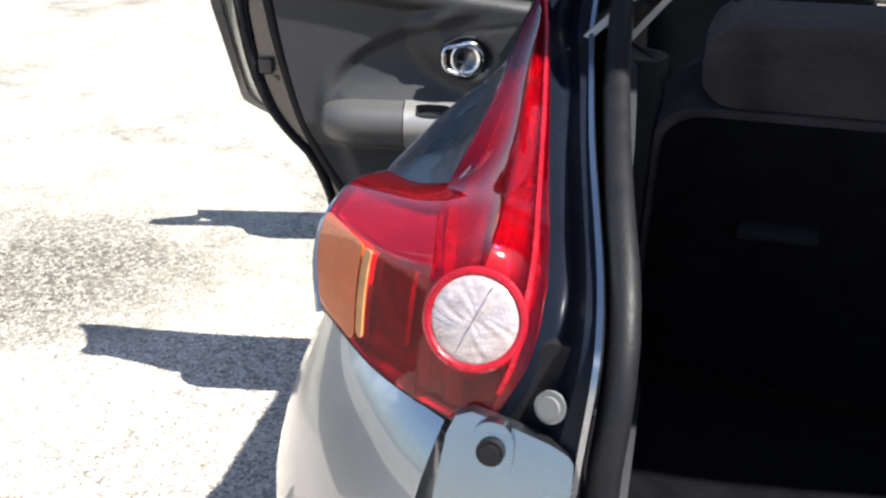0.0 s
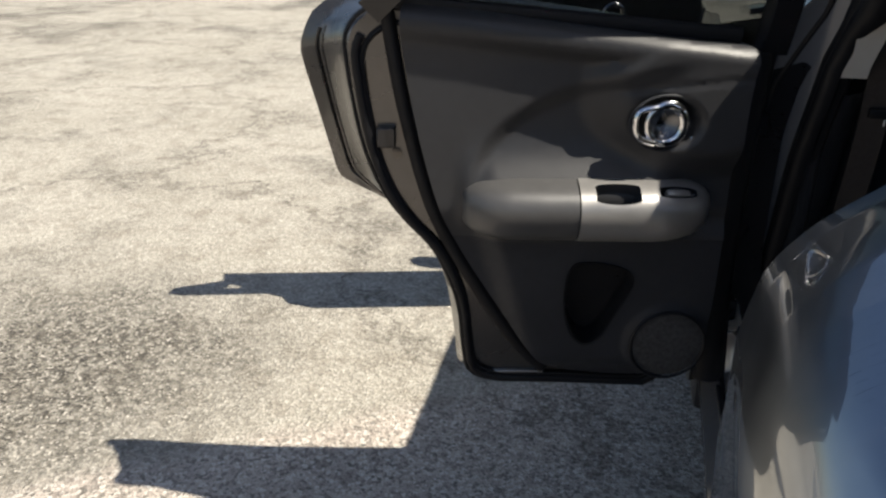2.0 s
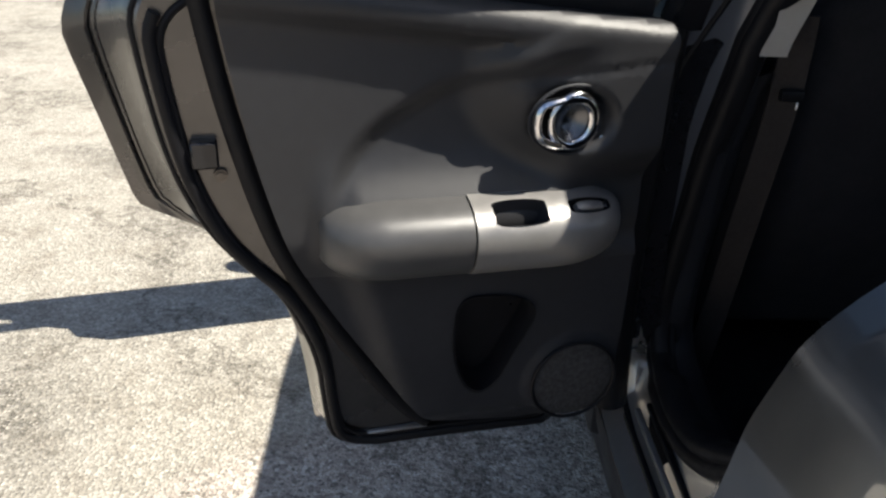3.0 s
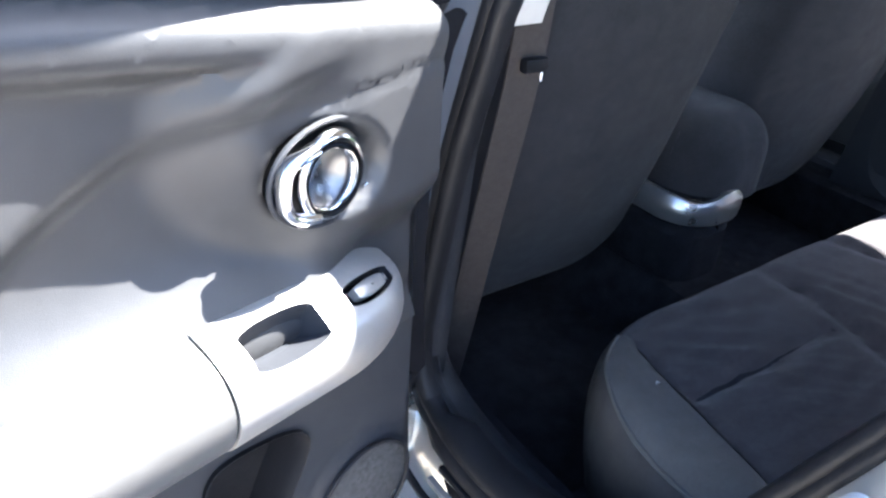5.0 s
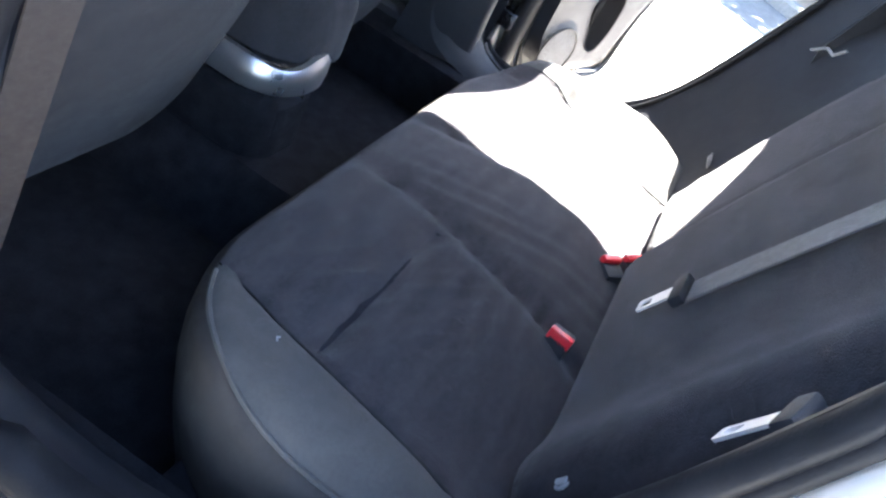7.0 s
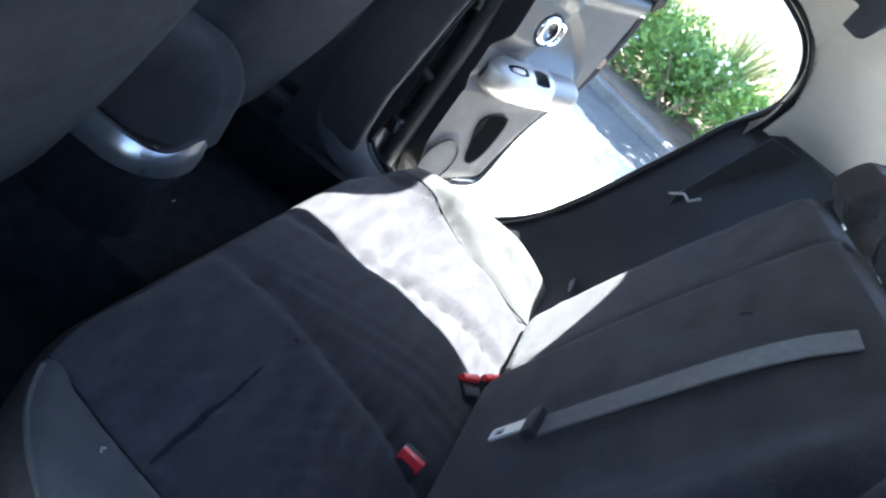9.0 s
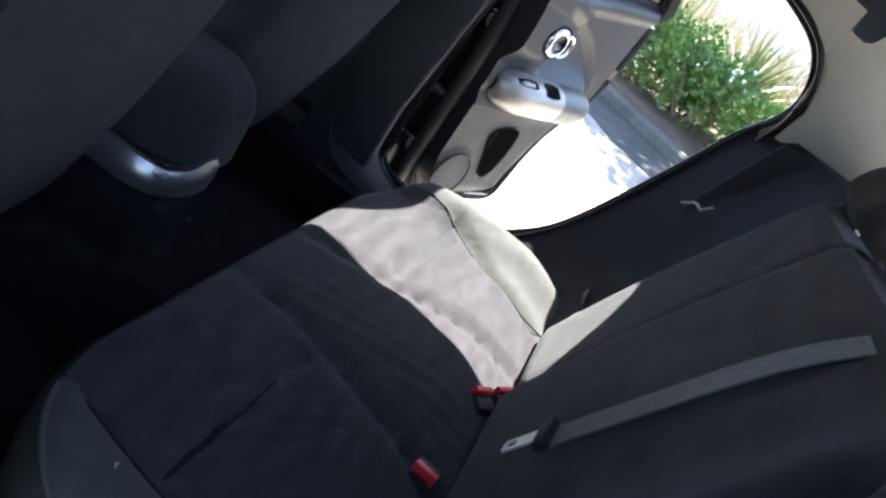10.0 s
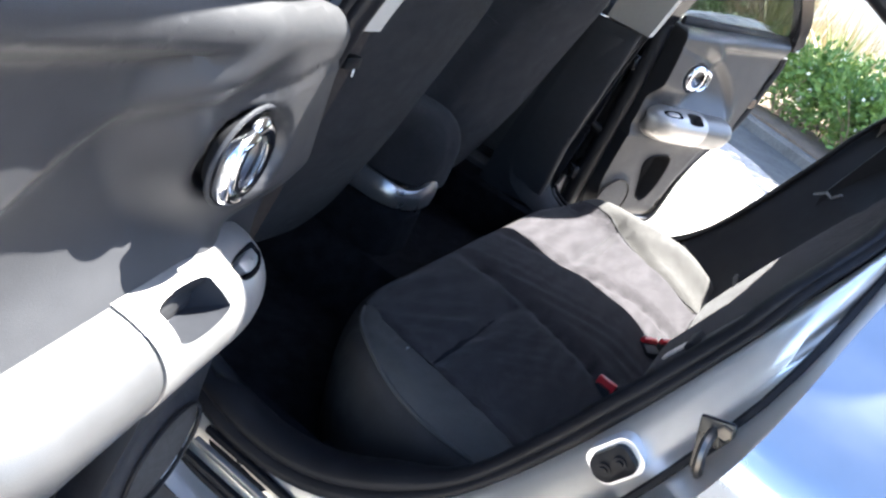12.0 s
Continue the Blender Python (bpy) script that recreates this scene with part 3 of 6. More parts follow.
    part("pillar_trim", sheet([(1.965, 0.42), (2.17, 0.42), (2.13, 0.7), (2.065, 1.075), (1.925, 1.075), (1.965, 0.7)],
                              lambda y, z: Vector((s * (inner_x(z) - 0.03 - 0.05 * math.sin(1.57 * min(1, max(0, (y - 1.93) / 0.17))) ** 0.8), y, z)), 0.012,
                              under=lambda y, z: Vector((s * (inner_x(z) - 0.02), y, z))), PLASTIC, car, "black lower pillar trim", smooth=70)
    part("pillar_trim", sheet([(1.90, 1.08), (2.03, 1.08), (1.99, 1.25), (1.93, 1.45), (1.80, 1.45), (1.86, 1.25)],
                              lambda y, z: Vector((s * (inner_x(z) - 0.025 - 0.035 * smooth01((y - 1.84) / 0.05)), y, z)), 0.02,
                              under=lambda y, z: Vector((s * (inner_x(z) - 0.015), y, z))), HEADLINER, car, "pale upper pillar trim")
    # side of the roof over the door, and the lining that turns down to the opening
    part("cant_rail", sheet([(1.49, 1.445), (1.53, 1.466), (1.78, 1.488), (1.89, 1.43), (2.06, 1.46), (2.06, 1.525), (1.49, 1.52)], lambda y, z: side_point(s, y, z), 0.04,
                            under=lambda y, z: side_point(s, y, z, 0.03)), PAINT, car)

    def lining(y, t):
        a = Vector((s * table(y, [(1.3, 0.47), (1.4, 0.49), (1.75, 0.56), (2.6, 0.59)]), y, 1.497))
        b = Vector((s * (inner_x(1.40, y) - 0.012), y, table(y, [(1.33, 1.33), (1.375, 1.362), (1.53, 1.40), (1.78, 1.42), (2.6, 1.42)])))
        return a.lerp(b, t) - Vector((s * 0.012 * math.sin(math.pi * t), 0, 0))
    part("headliner_edge", sheet([(1.33, 0), (2.6, 0), (2.6, 1), (1.33, 1)], lining, 0.06, under=lambda y, t: lining(y, t) + Vector((s * 0.008, 0, 0.008))), HEADLINER, car, "beige roof lining edge")
    # trim that turns from the seal into the cabin, round the front foot of the opening
    foot = [p for p in INNER_R if p[0] > 1.62 and p[1] < 1.06]
    k = max(range(len(foot) - 1), key=lambda i: (foot[i + 1] - foot[i]).length)
    foot = foot[k + 1:] + foot[:k + 1]
    rows = []
    for p in foot:
        f = smooth01((p[0] - 1.72) / 0.18)
        rows.append([Vector((s * (seal_x(p[1], s, p[0]) - o), p[0] + f * b, p[1] - (1 - f) * b * 0.35 - 0.2 * f * b * smooth01((0.7 - p[1]) / 0.2))) for o, b in ((0.012, -0.004), (0.028, -0.006), (0.05, 0.006), (0.075, 0.03), (0.095, 0.065), (0.105, 0.11), (0.05, 0.115))])
    part("pillar_foot_trim", loft(rows, closed=False), PLASTIC, car, "black smooth trim round the foot of the pillar", smooth=70)
    # A pillar and roof rail
    rail = [Vector((s * x, y, z)) for y, z, x in ((1.0, 1.44, 0.47), (1.3, 1.485, 0.50), (1.8, 1.505, 0.54), (2.3, 1.50, 0.55), (2.65, 1.45, 0.59), (3.1, 1.23, 0.66), (3.3, 1.1, 0.71))]
    part("roof_rail", sweep(resample(rounded(rail, 2, False), 30), circle(0.045, 12, 0.036)), PAINT, car)
    # wheels
    for wy in (WHEEL_Y, fy):
        w = s * 0.76
        prof = [(0.19, -0.1), (0.30, -0.105), (0.325, -0.09), (0.33, -0.05), (0.33, 0.05), (0.325, 0.09), (0.30, 0.105), (0.19, 0.1)]
        rings = [[Vector((w + b, wy + a * math.cos(2 * math.pi * i / 40), 0.33 + a * math.sin(2 * math.pi * i / 40))) for a, b in prof] for i in range(40)]
        bm = bmesh.new()
        rows = [[bm.verts.new(p) for p in r] for r in rings]
        for a, b in zip(rows, rows[1:] + rows[:1]):
            for i in range(len(a)):
                j = (i + 1) % len(a)
                bm.faces.new((a[i], a[j], b[j], b[i]))
        wheel = part("wheel", bm, TYRE, car, "black tyre")
        bm = disc((w, wy, 0.33), 0.06, (1, 0, 0), 0.16, 20, 0.01)
        for i in range(5):
            a = 2 * math.pi * i / 5
            join(bm, box((-0.03, 0.03, 0.04), (0.03, 0.2, 0.075), 0.01, 1,
                         Matrix.Translation((w, wy, 0.33)) @ Matrix.Rotation(a, 4, "X") @ Matrix.Rotation(s * math.pi / 2, 4, "Y") @ Matrix.Rotation(math.pi / 2, 4, "Z")))
        join(bm, sweep([Vector((w, wy + 0.2 * math.cos(2 * math.pi * i / 32), 0.33 + 0.2 * math.sin(2 * math.pi * i / 32))) for i in range(32)], [(-0.01, -0.1), (0.01, -0.1), (0.01, 0.1), (-0.01, 0.1)], True))
        part("rim", bm, ALLOY, wheel, "five-spoke alloy rim")
    # inner wheel house, a closed dark liner
    rings = [[Vector((s * x, WHEEL_Y + 0.38 * math.cos(radians(a)), 0.33 + 0.38 * math.sin(radians(a)))) for a in range(-10, 191, 10)] for x in (0.5, 0.84)]
    part("wheel_liner", loft(rings, closed=False), PLASTIC, car)


car_side(-1)
car_side(1)


def roof_z(x, y):
    return 1.575 - 0.075 * (abs(x) / 0.56) ** 2.4 - 0.05 * ((y - 1.9) / 0.9) ** 2


part("roof", sheet([(-0.46, 1.08), (0.46, 1.08), (0.54, 1.85), (0.55, 2.62), (-0.55, 2.62), (-0.54, 1.85)], lambda x, y: Vector((x, y, roof_z(x, y))), 0.06,
                   under=lambda x, y: Vector((x, y, roof_z(x, y) - 0.02))), PAINT, car, "grey metallic roof")
part("headliner", sheet([(-0.46, 1.05), (0.46, 1.05), (0.50, 1.4), (0.575, 1.75), (0.60, 2.65), (-0.60, 2.65), (-0.575, 1.75), (-0.50, 1.4)],
                        lambda x, y: Vector((x, y, min(roof_z(x, y) - 0.035, 1.51 - 0.35 * max(0, abs(x) - 0.5)))), 0.06,
                        under=lambda x, y: Vector((x, y, min(roof_z(x, y) - 0.025, 1.52 - 0.35 * max(0, abs(x) - 0.5))))), HEADLINER, car, "beige woven headliner")


def screen(y0, z0, x0, y1, z1, x1, bow):
    def at(a, t):
        x = a * (x0 + (x1 - x0) * t)
        return Vector((x, y0 + (y1 - y0) * t - bow * a * a * 0.5, z0 + (z1 - z0) * t + bow * (t * (1 - t)) * 0.5))
    return at


pane = screen(2.64, 1.50, 0.57, 3.32, 1.06, 0.70, 0.12)
glass = part("windscreen", sheet([(-1, 0), (1, 0), (1, 1), (-1, 1)], pane, 0.1, under=lambda a, t: pane(a, t) + Vector((0, -0.003, -0.004))), GLASS, car, "clear windscreen")
glass.visible_shadow = False
part("hood", sheet([(-0.68, 3.25), (0.68, 3.25), (0.66, 3.7), (0.55, 4.08), (-0.55, 4.08), (-0.66, 3.7)],
                   lambda x, y: Vector((x, y, 1.09 - 0.16 * ((y - 3.2) / 0.9) ** 2 - 0.06 * (x / 0.68) ** 2)), 0.06,
                   under=lambda x, y: Vector((x, y, 1.07 - 0.16 * ((y - 3.2) / 0.9) ** 2 - 0.06 * (x / 0.68) ** 2))), PAINT, car, "grey metallic bonnet")
rows = []
for z, d in ((0.92, 0.0), (0.8, 0.05), (0.6, 0.08), (0.4, 0.07), (0.25, 0.0)):
    rows.append([Vector((x, 4.05 + d - 0.35 * abs(x / 0.72) ** 3, z)) for x in np.linspace(-0.74, 0.74, 25)])
part("front_bumper", loft(rows, closed=False), PAINT, car, "grey metallic front bumper")


# rear bumper: a corner curve pushed out with height
def tail_curve():
    right = [(0.0, 0.53), (0.3, 0.54), (0.54, 0.575), (0.632, 0.605), (0.715, 0.655), (0.80, 0.735), (0.838, 0.81), (0.85, 0.885)]
    pts = [(-x, y) for x, y in reversed(right)] + right[1:]
    return resample([(x, y, 0) for x, y in rounded(pts, 2, False)], 72)


CURVE = tail_curve()
rows = []
for z, d in ((0.958, -0.012), (0.955, 0.0), (0.94, 0.010), (0.91, 0.026), (0.87, 0.044), (0.82, 0.062), (0.75, 0.08), (0.62, 0.092), (0.5, 0.09), (0.36, 0.07), (0.28, 0.02)):
    row = []
    for i, p in enumerate(CURVE):
        t = (CURVE[min(i + 1, 71)] - CURVE[max(i - 1, 0)]).normalized()
        side = abs(p.x) > 0.835
        k = 0.35 if side else 1.0
        low = 0.0 if abs(p.x) > 0.648 else 0.16 * smooth01((0.648 - abs(p.x)) / 0.008) + 0.06 * smooth01((0.56 - abs(p.x)) / 0.06)
        row.append(Vector((p.x + t.y * d * k, p.y - t.x * d * k, z - low if z > 0.75 else z - low * 0.2)))
    rows.append(row)
part("rear_bumper", loft(rows, closed=False), PAINT, car, "grey metallic rear bumper, pale in the sun")

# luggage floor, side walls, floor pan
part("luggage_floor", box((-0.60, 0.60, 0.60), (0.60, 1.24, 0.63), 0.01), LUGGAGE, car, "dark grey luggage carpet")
part("floor_pan", box((-0.76, 1.2, 0.30), (0.76, 3.2, 0.345), 0.005), CARPET, car, "black carpeted floor")
part("seat_riser", box((-0.64, 1.22, 0.34), (0.64, 1.76, 0.46), 0.02), CARPET, car)
part("floor_tunnel", sweep([Vector((0, y, 0.33)) for y in np.linspace(1.7, 3.2, 6)], [(-0.16, 0), (-0.13, 0.10), (-0.09, 0.14), (0.09, 0.14), (0.13, 0.10), (0.16, 0)]), CARPET, car, "carpeted centre tunnel")
for s in (-1, 1):
    part("luggage_trim", sheet([(0.62, 0.60), (1.28, 0.60), (1.32, 0.95), (1.26, 1.16), (1.0, 1.18), (0.78, 1.1), (0.64, 0.95)],
                               lambda y, z: Vector((s * (0.56 + 0.06 * smooth01((y - 0.7) / 0.5) - 0.05 * smooth01((z - 0.95) / 0.3)), y, z)), 0.05,
                               under=lambda y, z: Vector((s * (0.58 + 0.06 * smooth01((y - 0.7) / 0.5) - 0.05 * smooth01((z - 0.95) / 0.3)), y, z))), PLASTIC, car, "black luggage side trim")
    # rear pillar trim above the belt, beside the rear seat
    part("rear_pillar_trim", sheet([(1.272, 1.155), (1.02, 1.16), (1.08, 1.40), (1.16, 1.46), (1.56, 1.47), (1.53, 1.402), (1.375, 1.366), (1.308, 1.312), (1.272, 1.23)],
                                   lambda y, z: Vector((s * (inner_x(z, y) - 0.02), y, z)), 0.03,
                                   under=lambda y, z: Vector((s * (inner_x(z, y) - 0.008), y, z))), HEADLINER, car, "beige rear pillar trim")
    if s < 0:
        part("luggage_pillar_trim", sheet([(1.10, 1.16), (1.26, 1.17), (1.20, 1.44), (1.165, 1.42), (1.125, 1.30)],
                                      lambda y, z: Vector((s * (0.612 - 0.06 * (z - 1.1) - taper(y, z)), y, z)), 0.03, under=lambda y, z: Vector((s * (0.622 - 0.06 * (z - 1.1) - taper(y, z)), y, z))), HEADLINER, car, "beige pillar trim beside the luggage space")
    # moulded trim between the backrest and the door opening
    x0 = 0.535 if s < 0 else 0.42
    rings = []
    for z in np.linspace(0.47, 1.175, 24):
        yi = 1.375 - 0.42 * (z - 0.6)
        yo = table(z, [(0.47, 1.70), (0.56, 1.615), (0.66, 1.52), (0.79, 1.447), (0.95, 1.383), (1.10, 1.335), (1.18, 1.30)])
        xe = 0.70 - 0.05 * smooth01((z - 1.03) / 0.13) if s < 0 else 0.73
        line = [(x0 - 0.01, yi - 0.03), (x0, yi)] + [(x0 + (xe - x0) * a, yi + (yo - yi) * b) for a, b in ((0.2, 0.10), (0.4, 0.24), (0.6, 0.44), (0.8, 0.74), (0.92, 0.93), (1.0, 1.0))]
        ring = [Vector((s * x, y, z)) for x, y in line] + [Vector((s * (xe + 0.02 if s > 0 else xe - 0.05), yo - 0.06 if s > 0 else yo - 0.03, z)), Vector((s * (0.66 if s > 0 else 0.60), yi - 0.06, z)), Vector((s * x0, yi - 0.08, z))]
        rings.append(ring)
    part("side_bolster_trim", loft(rings), PLASTIC, car, "black moulded trim beside the rear seat", smooth=50)

# ---- tail lamps ----
def spline(ps, t):
    n = len(ps) - 1
    i = min(int(t * n), n - 1)
    k = t * n - i
    p0, p1, p2, p3 = ps[max(i - 1, 0)], ps[i], ps[i + 1], ps[min(i + 2, n)]
    return 0.5 * ((2 * p1) + (p2 - p0) * k + (2 * p0 - 5 * p1 + 4 * p2 - p3) * k * k + (3 * p1 - p0 - 3 * p2 + p3) * k ** 3)


def lamp_surface(s):
    """The shelf side of the lens, over (across 0..1 outwards, up 0..1 from the lower edge over the crease to the top of the shelf)."""
    cols = [
        [(0.69, 0.637, 0.957), (0.69, 0.647, 1.0), (0.688, 0.660, 1.045), (0.685, 0.668, 1.067), (0.688, 0.685, 1.078), (0.703, 0.745, 1.090), (0.714, 0.815, 1.089)],
        [(0.75, 0.678, 0.957), (0.752, 0.693, 1.0), (0.750, 0.703, 1.038), (0.747, 0.707, 1.056), (0.75, 0.722, 1.064), (0.759, 0.79, 1.079), (0.768, 0.872, 1.064)],
        [(0.827, 0.745, 0.966), (0.838, 0.766, 1.01), (0.836, 0.779, 1.044), (0.83, 0.785, 1.057), (0.83, 0.80, 1.062), (0.833, 0.86, 1.064), (0.829, 0.945, 1.046)],
    ]
    cols = [[Vector((s * x, y, z)) for x, y, z in c] for c in cols]

    def at(a, b):
        return spline([spline(c, b) for c in cols], a)
    return at


def stem_surface(s):
    """The upright side of the lens that runs up into the arm, over (across 0..1 from the tailgate outwards, up 0..1 to the tip)."""
    inner = [(0.615, 0.612, 0.973), (0.592, 0.625, 1.025), (0.588, 0.652, 1.07), (0.594, 0.70, 1.088), (0.604, 0.745, 1.107), (0.613, 0.79, 1.125),
             (0.626, 0.86, 1.152), (0.641, 0.935, 1.181), (0.657, 1.01, 1.211), (0.671, 1.054, 1.243)]
    ridge = [(0.650, 0.618, 0.958), (0.646, 0.626, 1.0), (0.642, 0.638, 1.045), (0.638, 0.665, 1.088), (0.638, 0.715, 1.112), (0.642, 0.77, 1.13),
             (0.650, 0.845, 1.157), (0.659, 0.925, 1.187), (0.667, 1.0, 1.217), (0.675, 1.056, 1.248)]
    outer = [(0.69, 0.637, 0.957), (0.69, 0.647, 1.0), (0.688, 0.660, 1.045), (0.685, 0.668, 1.067), (0.703, 0.745, 1.090), (0.714, 0.815, 1.089),
             (0.699, 0.842, 1.126), (0.692, 0.93, 1.164), (0.694, 0.995, 1.193), (0.679, 1.055, 1.246)]
    inner, ridge, outer = [[Vector((s * x, y, z)) for x, y, z in c] for c in (inner, ridge, outer)]

    def at(a, b):
        p, r, q = spline(inner, b), spline(ridge, b), spline(outer, b)
        k = smooth01((b - 0.3) / 0.12) * (1 - 0.75 * smooth01((b - 0.55) / 0.4))
        if a < 0.5:
            return p.lerp(r, a * 2)
        t = (a - 0.5) * 2
        return r.lerp(q, t) + Vector((0, 0.006, -0.007)) * (math.sin(math.pi * t ** 0.8) * k)
    return at


def shifted(surf, d):
    def at(a, b):
        e = 0.01
        a0, b0 = min(max(a, e), 1 - e), min(max(b, e), 1 - e)
        n = (surf(a0 + e, b0) - surf(a0 - e, b0)).cross(surf(a0, b0 + e) - surf(a0, b0 - e)).normalized()
        if n.z - n.y < 0:
            n = -n
        return surf(a, b) + n * d
    return at


def tail_lamp(s):
    surf, stem = lamp_surface(s), stem_surface(s)

    def facets(a, b):
        return shifted(surf, -0.014 - (1 - smooth01((b - 0.45) / 0.1)) * (0.006 * abs(((a * 5 + b * 0.7) % 1.0) - 0.5) + 0.003 * abs(((b * 4) % 1.0) - 0.5)))(a, b)

    def ribs(a, b):
        return shifted(stem, (1 - 0.8 * b) * (-0.012 - 0.014 * abs(((a * 3.5) % 1.0) - 0.5) - 0.004 * abs(((b * 9 + a * 2) % 1.0) - 0.5)))(a, b)
    lamp_part = part("tail_lamp", sheet(rr(0.5, 0.5, 0.49, 0.49, 0.04, 3), facets, 0.025, under=shifted(surf, -0.034)), REFLECTOR, car, "red tail lamp in a boomerang shape", smooth=12)
    part("reflector_bowl", sheet([(0.04, 0.02), (0.94, 0.02), (0.94, 0.5), (0.86, 0.62), (0.84, 0.92), (0.14, 0.92), (0.04, 0.6)], ribs, 0.025, under=lambda a, b: shifted(stem, -0.03 * (1 - 0.8 * b))(a, b)), DARK_RED, lamp_part, smooth=12)
    lens = part("lens", sheet([(0, 0), (1, 0), (1, 1), (0, 1)], surf, 0.03, under=shifted(surf, -0.003)), RED_LENS, lamp_part, "glossy red lens with a flat top shelf", smooth=50)
    lens.visible_shadow = False
    arm = part("lens_arm", sheet([(0, 0), (1, 0), (1, 1), (0, 1)], stem, 0.025, under=shifted(stem, -0.003)), RED_LENS, lamp_part, "glossy red upright lens rising into a pointed arm", smooth=50)
    arm.visible_shadow = False
    part("indicator", sheet(rr(0.80, 0.255, 0.185, 0.225, 0.05, 4), shifted(surf, 0.0015), 0.04, under=shifted(surf, -0.012)), AMBER_LENS, lamp_part, "amber ribbed indicator lens")
    part("reflector", sheet(rr(0.34, 0.29, 0.13, 0.17, 0.03, 4), shifted(surf, -0.006), 0.04, under=shifted(surf, -0.011)), DARK_RED, lamp_part, "dark red reflector block")
    part("side_light", sheet(rr(0.575, 0.27, 0.026, 0.2, 0.02, 3), shifted(surf, 0.0016), 0.03, under=shifted(surf, -0.008)), PALE_AMBER, lamp_part, "narrow pale amber strip beside the indicator")
    part("gasket", tube([shifted(stem, -0.002)(t, 0.0) for t in np.linspace(0.0, 1.0, 16)] + [shifted(surf, -0.002)(t, 0.0) for t in np.linspace(0.05, 1.0, 20)] + [shifted(surf, -0.002)(1.0, t) for t in np.linspace(0.05, 1.0, 20)]
                        + [shifted(surf, -0.002)(1.0 - t, 1.0) for t in np.linspace(0.05, 1.0, 16)] + [shifted(stem, -0.002)(1.0, t) for t in np.linspace(0.58, 1.0, 16)], 0.0018, 6), RUBBER, lamp_part)
    part("lens_rim", sheet([(0.02, 0.86), (0.98, 0.86), (0.98, 0.985), (0.02, 0.985)], shifted(surf, -0.005), 0.03, under=shifted(surf, -0.011)), DARK_RED, lamp_part, "dark red rim inside the lens", smooth=50)
    part("pocket_lip", tube([surf(1.0, t) + Vector((s * 0.001, 0.006, -0.009)) for t in np.linspace(0.0, 1.0, 24)], 0.0075, 8), PAINT, lamp_part, "grey painted lip of the lamp pocket")
    part("edge_rib", tube([shifted(stem, 0.0)(0.12, t) for t in np.linspace(0.06, 0.97, 40)], 0.003, 6), RED_SOLID, lamp_part)
    # round reversing lamp
    c = stem(0.47, 0.218)
    e = (stem(0.47, 0.218) - shifted(stem, -1.0)(0.47, 0.218)).normalized()
    side = e.orthogonal().normalized()
    other = e.cross(side)

    def at(r, a, d):
        return c + side * (r * math.cos(a)) + other * (r * math.sin(a)) + e * d
    turn = np.linspace(0, 2 * math.pi, 96, endpoint=False)
    rows = []
    for r in (0.0365, 0.0365, 0.035, 0.032, 0.028, 0.024, 0.020, 0.016, 0.012, 0.008, 0.004, 0.0005):
        dome = -0.012 if not rows else 0.003 + 0.008 * math.sqrt(max(0, 1 - (r / 0.0366) ** 2))
        rows.append([at(r, a, dome + (0.0007 * math.sin(r * math.sin(a) * 1500) if r < 0.034 else 0)) for a in turn])
    part("reversing_lamp", loft(rows, caps=False), CLEAR_LENS, lamp_part, "round clear reversing lamp")
    part("lens_bar", tube([at(0.030 * k, 0.35, 0.0115 - 0.004 * k * k) for k in np.linspace(-1, 1, 9)], 0.0007, 5), REFLECTOR, lamp_part)
    part("lamp_ring", tube([at(0.0385, a, 0.003) for a in turn], 0.004, 8, True), RED_SOLID, lamp_part)


tail_lamp(-1)
tail_lamp(1)


# tailgate gutter, flange and seal; the dark rain channel beside the lamps is blackened for shade
def seal_path():
    half = [(0.0, 0.56, 0.74), (0.35, 0.565, 0.745), (0.48, 0.58, 0.78), (0.528, 0.60, 0.90), (0.522, 0.62, 1.0), (0.527, 0.675, 1.06), (0.546, 0.76, 1.105), (0.566, 0.90, 1.15), (0.58, 1.02, 1.20), (0.585, 1.08, 1.29),
            (0.56, 1.12, 1.40), (0.48, 1.15, 1.47), (0.25, 1.165, 1.495)]
    pts = [Vector((x, y, z)) for x, y, z in half]
    return pts + [Vector((-p.x, p.y, p.z)) for p in reversed(pts[1:])]


